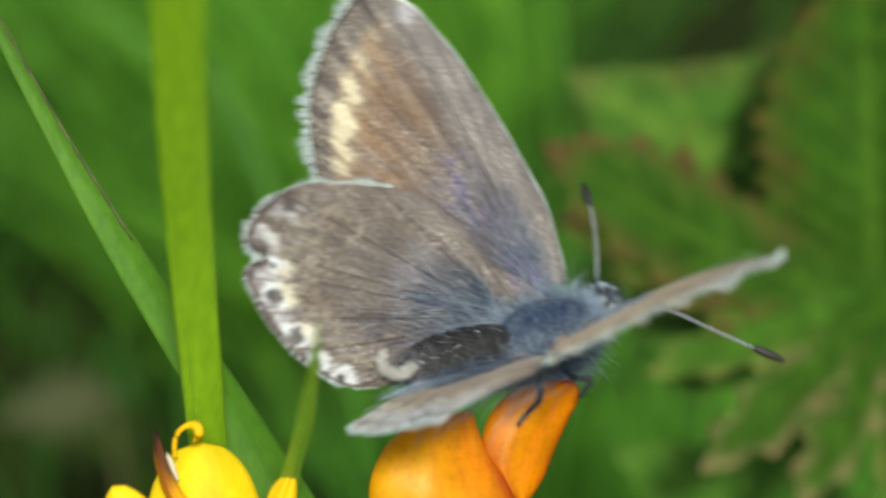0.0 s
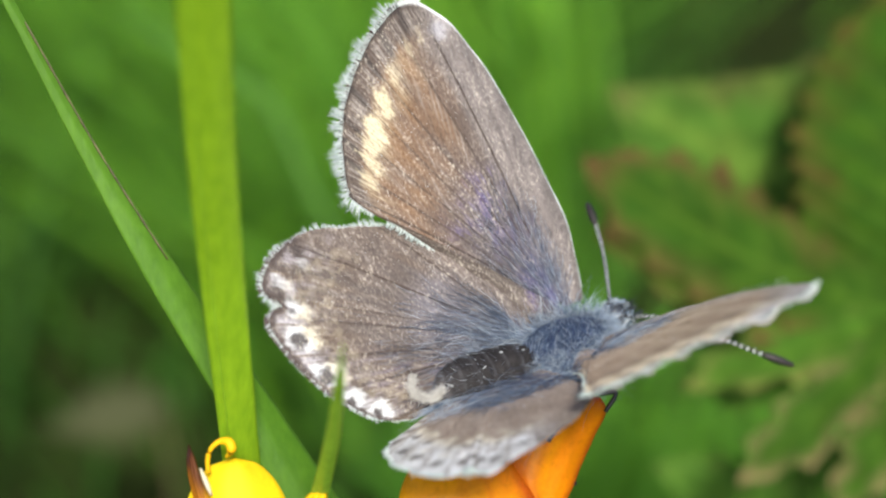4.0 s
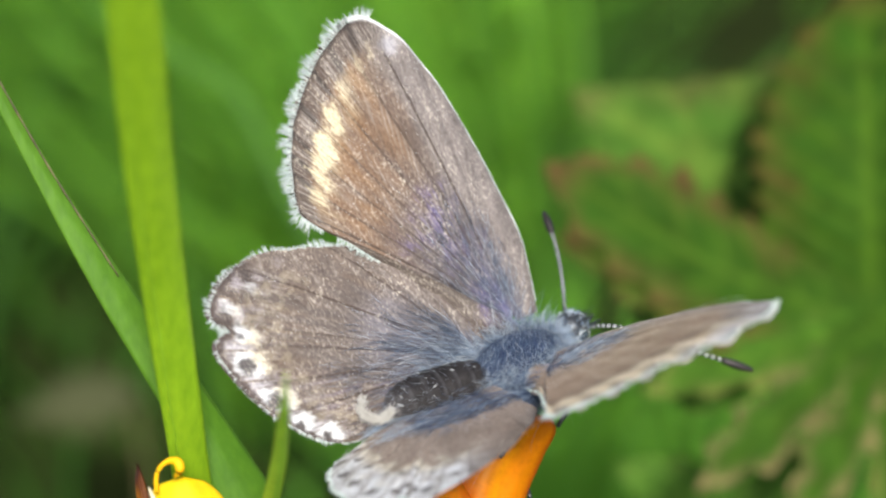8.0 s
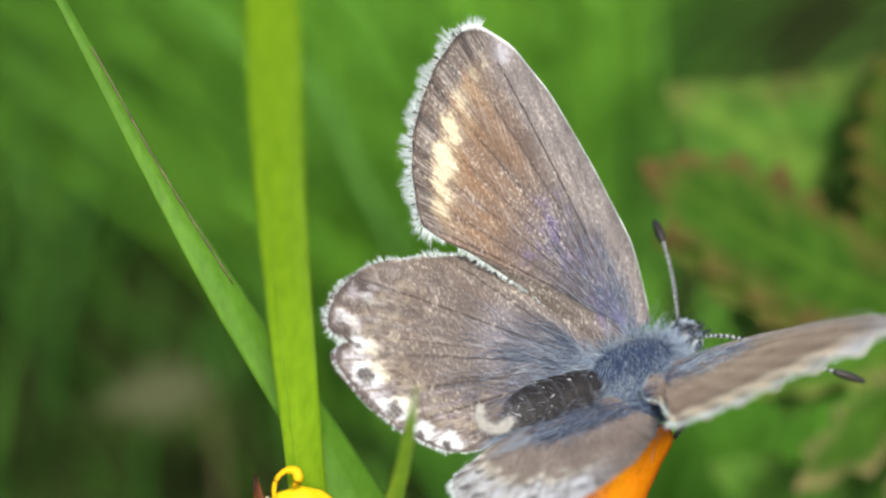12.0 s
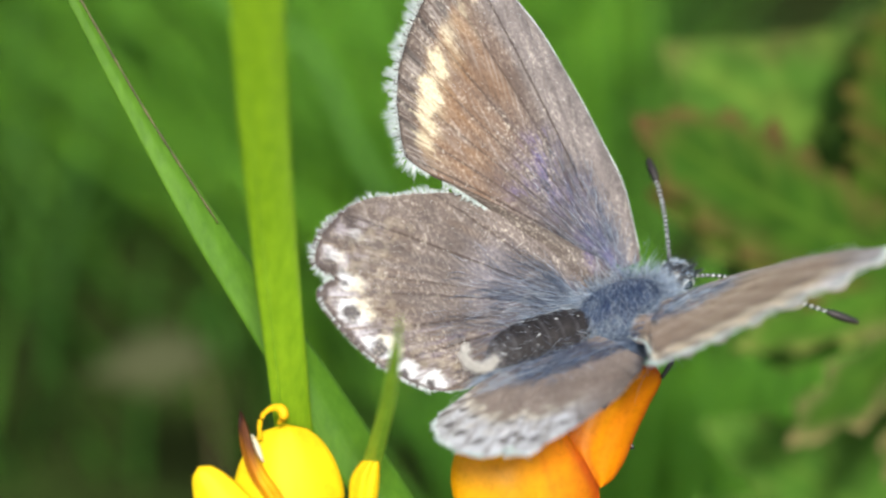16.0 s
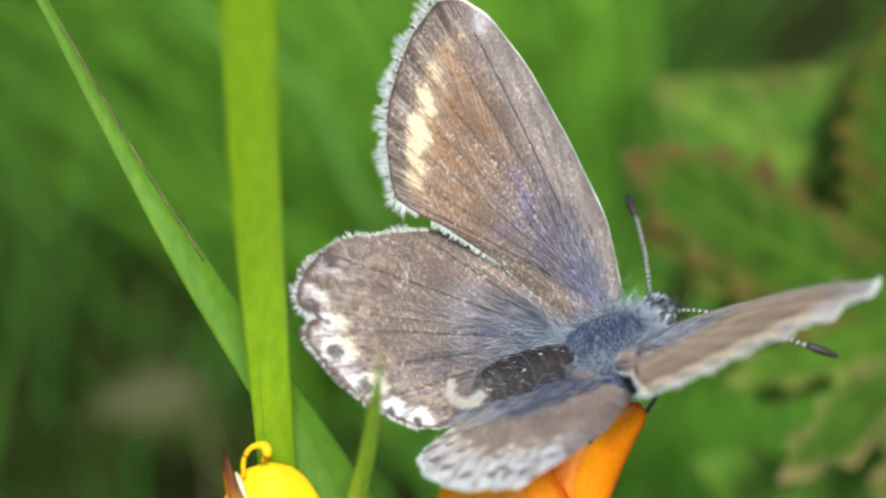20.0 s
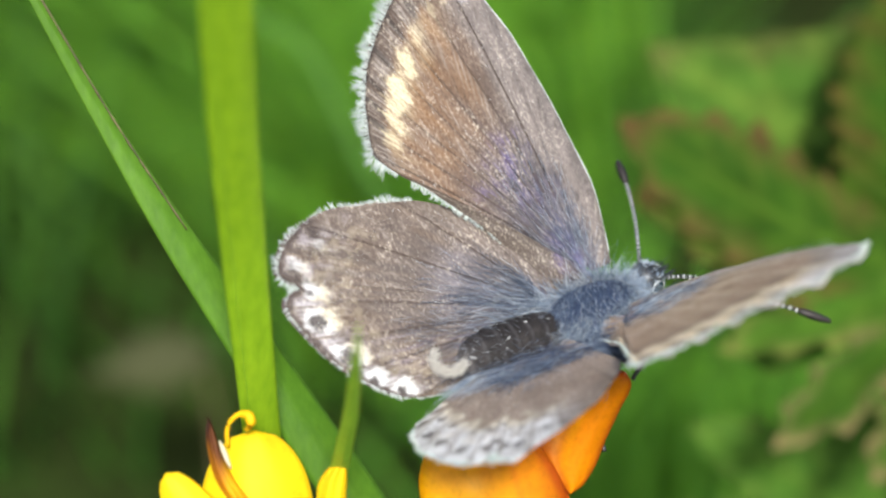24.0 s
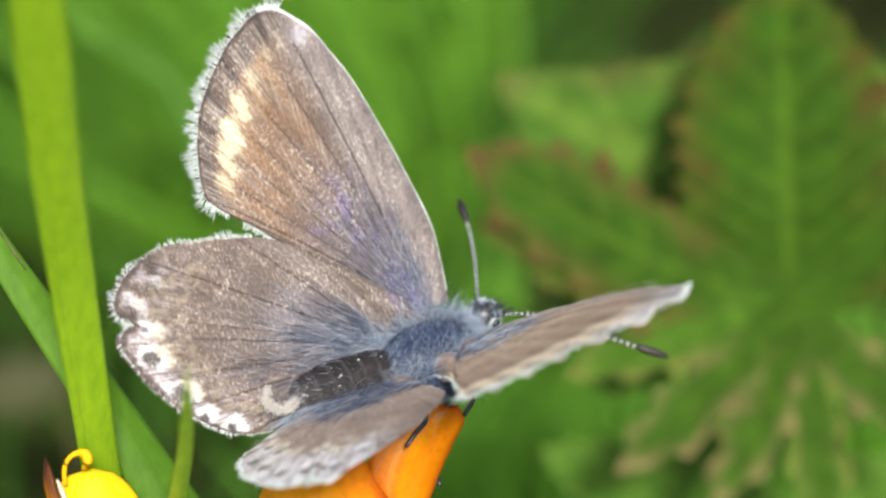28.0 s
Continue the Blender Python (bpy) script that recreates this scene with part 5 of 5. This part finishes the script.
    tagged(part("tail_tuft", strands(items, rng), M_TUFT, bf), "cream hair tuft around the tip of the abdomen", kind="stuff")
    # head
    hc = at(8.54, -1.04, -3.60)
    prof = [(0.82 * math.sin(t), 0.86 * math.cos(t)) for t in [(-1.45 + 2.9 * i / 12) for i in range(13)]]
    part("head", lathe(hc, AHEAD, DORSAL, prof, 18), M_BLACK, bf, "small dark head")
    for sgn in (-1, 1):
        ec = hc + (FLANK * sgn * 0.62 + AHEAD * 0.15 - DORSAL * 0.05) * MM
        prof = [(0.40 * math.sin(t), 0.42 * math.cos(t)) for t in [(-1.5 + 3.0 * i / 12) for i in range(13)]]
        part("eye", lathe(ec, FLANK, DORSAL, prof, 16), M_EYE, bf, "dark glossy eye")
        ring = [ec + (FLANK * sgn * 0.22 + (AHEAD * math.cos(a) + DORSAL * math.sin(a)) * 0.38) * MM for a in [2 * math.pi * i / 24 for i in range(25)]]
        part("eye_ring", tube(ring, [0.000028] * 25, 6, False), M_WHITE, bf, "white ring around the eye")
    items, white = [], []
    for k in range(700):
        d = Vector([rng.gauss(0, 1) for _ in range(3)]).normalized()
        if d.dot(AHEAD) < -0.3:
            continue
        patch = noise.noise((d.x * 2.5, d.y * 2.5, d.z * 2.5)) > -0.08
        if patch:
            white.append((hc + d * 0.00080, (d * 0.5 + AHEAD * 0.4 + Vector([rng.gauss(0, 0.3) for _ in range(3)])).normalized(), rng.uniform(0.12, 0.32) * MM, rng.uniform(0.03, 0.07) * MM, Vector((0, 0, 0))))
        else:
            items.append((hc + d * 0.00078, (d + AHEAD * 0.4 + DORSAL * 0.3).normalized(), rng.uniform(0.25, 0.8) * MM, rng.uniform(0.02, 0.05) * MM, Vector([rng.gauss(0, 0.2) for _ in range(3)])))
    tagged(part("bristles", strands(items, rng), M_BLACK_HAIR, bf), "black bristles on the head", kind="stuff")
    tagged(part("face_hair", strands(white, rng), M_FUR_PALE, bf), "white hairs on the face", kind="stuff")
    for k, end in enumerate((at(9.90, -0.31, -5.50), at(10.21, -0.60, -5.20))):
        line = spline([hc + AHEAD * 0.0005, (hc + end) * 0.5 - DORSAL * 0.0002, end], 10)
        part("palp", tube(line, [0.00016, 0.00017, 0.00018, 0.00018, 0.00017, 0.00015, 0.00013, 0.0001, 0.00007, 0.00003], 8), M_BLACK, bf, "black pointed palp")
    # antennae: pale and dark rings, then a club
    for pts, clubbed in (([at(8.29, -0.59, -3.60), at(8.28, 0.31, -4.20), at(8.19, 1.97, -5.20), at(7.89, 3.71, -6.20), at(7.47, 5.01, -6.80)], 0.78),
                         ([at(8.84, -1.10, -3.80), at(10.37, -0.93, -4.50), at(12.29, -1.23, -5.20), at(14.51, -1.98, -5.80), at(16.58, -2.68, -6.20), at(18.26, -3.23, -6.40)], 0.80)):
        line = spline(pts, 120)
        split = int(120 * clubbed)
        ant = part("antenna", tube(line[:split + 1], [0.000085] * (split + 1), 8), M_BLACK, bf, "black and white ringed antenna")
        rings = 24
        for r in range(rings):
            i = int((r + 0.35) / rings * split)
            seg = line[i:i + 3]
            mesh_object("ring", *tube([v - PIVOT for v in seg], [0.00007, 0.000096, 0.00007], 8), M_WHITE, ant)
        prof = [0.00009 + 0.00014 * math.sin(math.pi * min(1.0, 0.12 + 0.86 * i / (119 - split))) ** 0.8 for i in range(120 - split)]
        mesh_object("club", *tube([v - PIVOT for v in line[split:]], prof, 12), M_CLUB, ant)["label"] = "dark brown antenna club"
    # legs
    for pts in ([at(6.37, -4.02, 0.50), at(7.10, -4.94, 1.60), at(7.84, -4.90, 1.70), at(7.39, -5.84, 1.60)], [at(6.22, -3.83, -1.50), at(6.66, -6.06, -2.00), at(5.94, -7.95, -1.40), at(6.25, -9.36, -0.60)],
                [at(5.39, -4.54, 1.00), at(5.50, -6.12, 1.50), at(5.07, -6.62, 2.00), at(4.61, -7.27, 2.20)]):
        line = spline(pts, 24)
        part("leg", tube(line, [0.00018 - 0.00008 * i / 24 for i in range(24)], 8), M_BLACK, bf, "thin dark leg")
    wings = {}
    for kind in ("hindwing", "forewing"):
        for mirrored in (False, True):
            wings[kind, mirrored] = build_wing(kind, mirrored, bf)
    return bf, wings


butterfly, wings = build_butterfly()


# ---- what moves ----
SWAY = [
    (0, pose(0.00573, -0.00108, 0.19714, -1.650, 3.280, -3.929)),
    (0.033, pose(0.00525, -0.00102, 0.19727, -1.650, 2.480, -3.229)),
    (0.1, pose(0.00567, -0.00106, 0.19716, -1.200, 3.080, -3.000)),
    (0.5, pose(0.00554, -0.00099, 0.19728, 0.543, 2.408, 0.582)),
    (1, pose(0.00533, -0.00103, 0.19710, -1.759, 4.260, 1.742)),
    (1.5, pose(0.00551, -0.00104, 0.19731, 0.065, 3.157, 0.142)),
    (2, pose(0.00538, -0.00107, 0.19703, -2.692, 4.302, 1.680)),
    (2.5, pose(0.00538, -0.00099, 0.19700, -1.137, 5.032, 1.120)),
    (3, pose(0.00571, -0.00116, 0.19682, -4.723, 3.248, 0.941)),
    (3.5, pose(0.00536, -0.00126, 0.19713, -3.490, 2.677, 1.112)),
    (6, pose(0.00558, -0.00116, 0.19728, -2.028, 1.761, 1.636)),
    (6.5, pose(0.00560, -0.00098, 0.19725, -2.187, 1.161, 1.284)),
    (7, pose(0.00563, -0.00106, 0.19713, -1.654, 0.736, 0.199)),
    (8, pose(0.00551, -0.00109, 0.19735, -1.661, 0.317, 0.301)),
    (8.5, pose(0.00551, -0.00099, 0.19724, -1.577, 0.774, 1.010)),
    (9, pose(0.00553, -0.00100, 0.19749, -1.468, -0.202, 0.571)),
    (10, pose(0.00569, -0.00099, 0.19724, -1.977, 0.586, 0.289)),
    (11, pose(0.00556, -0.00094, 0.19730, -1.674, 0.548, 0.727)),
    (11.5, pose(0.00545, -0.00102, 0.19719, -2.047, 1.359, 1.179)),
    (13.5, pose(0.00548, -0.00101, 0.19725, -0.653, 0.862, 0.125)),
    (14, pose(0.00547, -0.00093, 0.19722, -0.907, 0.736, 0.160)),
    (16, pose(0.00549, -0.00092, 0.19722, -0.650, 0.758, -0.141)),
    (17, pose(0.00548, -0.00101, 0.19721, -0.848, 1.166, 0.356)),
    (18.5, pose(0.00547, -0.00100, 0.19725, -0.538, 0.873, -0.081)),
    (20, pose(0.00539, -0.00093, 0.19734, -1.095, 1.204, 1.641)),
    (21, pose(0.00546, -0.00096, 0.19734, -1.581, 0.484, 0.675)),
    (24, pose(0.00548, -0.00092, 0.19741, -1.075, 0.249, 0.673)),
    (24.5, pose(0.00543, -0.00092, 0.19740, -1.219, 0.456, 1.022)),
    (25, pose(0.00545, -0.00092, 0.19740, -0.598, 0.506, 0.520)),
    (25.5, pose(0.00548, -0.00092, 0.19741, 0.000, -0.000, 0.000)),
    (26, pose(0.00543, -0.00092, 0.19741, -0.109, 0.366, 0.442)),
    (26.5, pose(0.00544, -0.00093, 0.19741, 0.453, 0.127, 0.093)),
    (27, pose(0.00544, -0.00094, 0.19739, 0.790, 0.262, -0.268)),
    (27.5, pose(0.00546, -0.00093, 0.19739, 0.159, 0.164, -0.043)),
    (28, pose(0.00550, -0.00121, 0.19748, -1.412, -0.945, -1.653)),
]
# turns of the wings in degrees: about the body's axis, within the wing's plane, about the wing's length
RIGHT_BEAT = [
    (0, -3.6, 6.7, 2.0), (0.5, -6.2, 7.9, 2.6), (1, -4.4, 10.1, 2.5), (1.5, -3.4, 6.9, 2.2), (2, -0.4, 9.4, 4.4), (2.5, -3.0, 10.4, 4.0),
    (3, 3.5, 11.0, 6.4), (3.5, 0.2, 8.2, 2.6), (6, 1.0, 8.0, 3.1), (8, 1.6, 3.4, 3.0), (9, 1.3, 3.2, 1.9), (10, 1.8, 3.2, 4.6),
    (11, 1.3, 4.5, 2.2), (14, 1.0, 3.2, 1.6), (15, 0.2, 3.7, 2.2), (16, 0.1, 3.6, 2.5), (17, 0.4, 4.0, 2.6), (18, 0.9, 3.2, 1.7),
    (19, -1.0, 3.6, 2.5), (20, 0.5, 3.8, 1.8), (21, 1.0, 2.2, 2.7), (24, 0.9, 1.5, 3.5), (25, -1.1, 1.9, 3.3), (25.5, -0.4, 0.8, 2.4),
    (27, -0.5, -2.0, 1.7), (28, 2.6, -1.5, 2.2),
]
RIGHT_HIND_BEAT = [
    (0, -10.0, 3.0, 0), (1, -7.0, 3.0, 0), (2, -4.0, 3.0, 0), (3, -2.0, 3.5, 0), (3.5, -1.0, 3.5, 0), (6, 2.0, 3.5, 0),
    (8, 1.0, 4.9, -0.6), (9, 0.6, 4.2, 0.5), (11, 0.9, 5.5, -0.2), (13.5, -0.7, 5.2, -0.5), (14, 0.8, 4.0, -1.7), (16, -0.5, 4.7, -0.3),
    (17, 2.1, 4.7, -2.5), (20, -0.5, 5.1, -0.7), (21, 0.5, 3.2, 0.2), (24, -0.5, 2.4, 1.4), (25, -2.7, 2.8, 1.3), (25.5, -1.9, 1.5, -0.1),
    (26.5, -2.3, 0.6, -0.8), (28, -1.7, 0.9, -0.3),
]
LEFT_FORE_BEAT = [
    (0, -2.9, 6.1, -1.8), (0.5, -2.9, 6.1, -1.8), (1, 1.7, 8.1, -3.3), (1.5, 3.3, 7.0, -3.5), (2, 0.9, 4.8, -2.8), (2.5, 6.5, 7.3, -3.5),
    (3, 2.8, 7.2, -5.3), (3.5, 2.9, 3.3, -4.3), (6, 6.0, 2.7, -4.5), (6.5, 1.9, 3.2, -0.0), (7, 1.6, 2.2, -0.0), (8, 2.8, 1.4, -3.2),
    (8.5, 2.0, 1.8, -0.0), (9, 2.8, 0.4, -2.6), (10, 2.0, 2.8, -0.0), (11, 0.7, 1.1, -0.8), (11.5, 2.1, 2.5, 0.1), (13.5, 2.4, 2.1, -0.0),
    (14, -2.8, 0.4, -0.7), (15, -0.8, -1.8, -0.7), (16, 0.3, 0.9, -0.7), (17, 3.8, 3.2, -0.0), (18.5, 2.9, 2.7, 0.1), (19, 1.2, 0.4, -2.3),
    (20, 4.5, 2.4, 0.1), (21, 0.3, 0.4, -2.7), (24, -0.2, -0.4, -0.0), (24.5, 0.8, -0.1, -0.0), (25, 1.3, 0.9, 0.0), (25.5, -0.0, -0.0, -0.0),
    (26, 0.5, 0.4, 0.0), (26.5, 0.3, -0.8, 0.0), (27, -0.8, -0.4, -0.0), (27.5, -1.2, -0.6, -0.0), (28, -0.0, -0.8, -2.6),
]
LEFT_HIND_BEAT = [
    (0, 7.3, -2.2, 0), (0.5, 7.3, -2.2, 0), (1, 1.2, -0.4, 0), (1.5, 9.2, -1.4, 0), (2, -1.7, 0.5, 0), (2.5, 9.0, -0.4, 0),
    (3, -11.2, 0.7, 0), (3.5, -5.0, -0.2, 0), (6, -2.6, -0.6, 0), (6.5, -7.0, -0.5, 0), (7, -3.8, -0.7, 0), (8, -2.0, -0.3, 0),
    (8.5, -4.5, -0.5, 0), (9, -2.6, -0.5, 0), (10, -7.5, -0.3, 0), (11, -5.4, -0.3, 0), (11.5, -5.5, -0.3, 0), (13.5, -1.6, -0.2, 0),
    (14, -1.9, -0.3, 0), (16, -2.0, -0.2, 0), (17, -3.0, -0.1, 0), (18.5, -2.5, -0.0, 0), (20, -5.0, 0.0, 0), (21, -5.0, -0.0, 0),
    (24, -5.5, 0.3, 0), (24.5, -4.9, 0.3, 0), (25, -2.6, 0.4, 0), (25.5, -0.0, 0.0, 0), (26, -0.1, 0.2, 0), (26.5, 0.7, -0.4, 0),
    (27, 3.4, -0.1, 0), (27.5, 1.4, 0.0, 0), (28, 0.0, 0.0, 0),
]

# lean of the two long grass blades in degrees
BLADE_NOD = [(0, 0.1), (1, -2.1), (2, -0.1), (3, -0.1), (6, 0.8), (8, 1.4), (10, 0.5), (14, 0.8), (17, 0.8), (20, -0.9), (25, -0.9), (27, 0.5), (28, 0.5)]
LEANING_NOD = [(0, 0.0), (8, 0.0), (9, 0.5), (10, 0.4), (14, 0.0), (17, 1.2), (19, 0.8), (20, 0.5), (21, 1.3), (25, 1.3), (28, 0.8)]


def beat(base, ahead, out, rest, rows):
    """Rows of poses for a wing that turns about its base."""
    plane = ahead.cross(out).normalized()
    move = Matrix.Translation(base - PIVOT)
    poses = []
    for t, lift, sweep, twist in rows:
        turn = Matrix.Rotation(radians(lift), 4, AHEAD) @ Matrix.Rotation(radians(sweep), 4, plane) @ Matrix.Rotation(radians(twist), 4, out)
        poses.append((t, move @ turn @ move.inverted() @ rest))
    return poses


def nod(rows, foot, about):
    """Rows of poses for a blade that leans sideways in the breeze by so many degrees about a point of it near the flowers."""
    move = Matrix.Translation(about)
    return [(t, move @ Matrix.Rotation(radians(a), 4, TOWARD) @ move.inverted() @ Matrix.Translation(foot)) for t, a in rows]


def motions():
    walk(butterfly, SWAY)
    walk(broad_blade, nod(BLADE_NOD, broad_blade.location.copy(), at(-10.05, -6.81, 3.0)))
    walk(leaning_blade, nod(LEANING_NOD, leaning_blade.location.copy(), at(-11.14, -3.91, -1.5)))
    for kind in ("forewing", "hindwing"):
        walk(wings[kind, False], beat(LEFT_BASE, AHEAD, LEFT_OUT, LEFT_REST, LEFT_FORE_BEAT if kind == "forewing" else LEFT_HIND_BEAT))
        walk(wings[kind, True], beat(RIGHT_BASE, RIGHT_AHEAD, RIGHT_OUT, RIGHT_REST if kind == "forewing" else RIGHT_HIND_REST, RIGHT_BEAT if kind == "forewing" else RIGHT_HIND_BEAT))


motions()
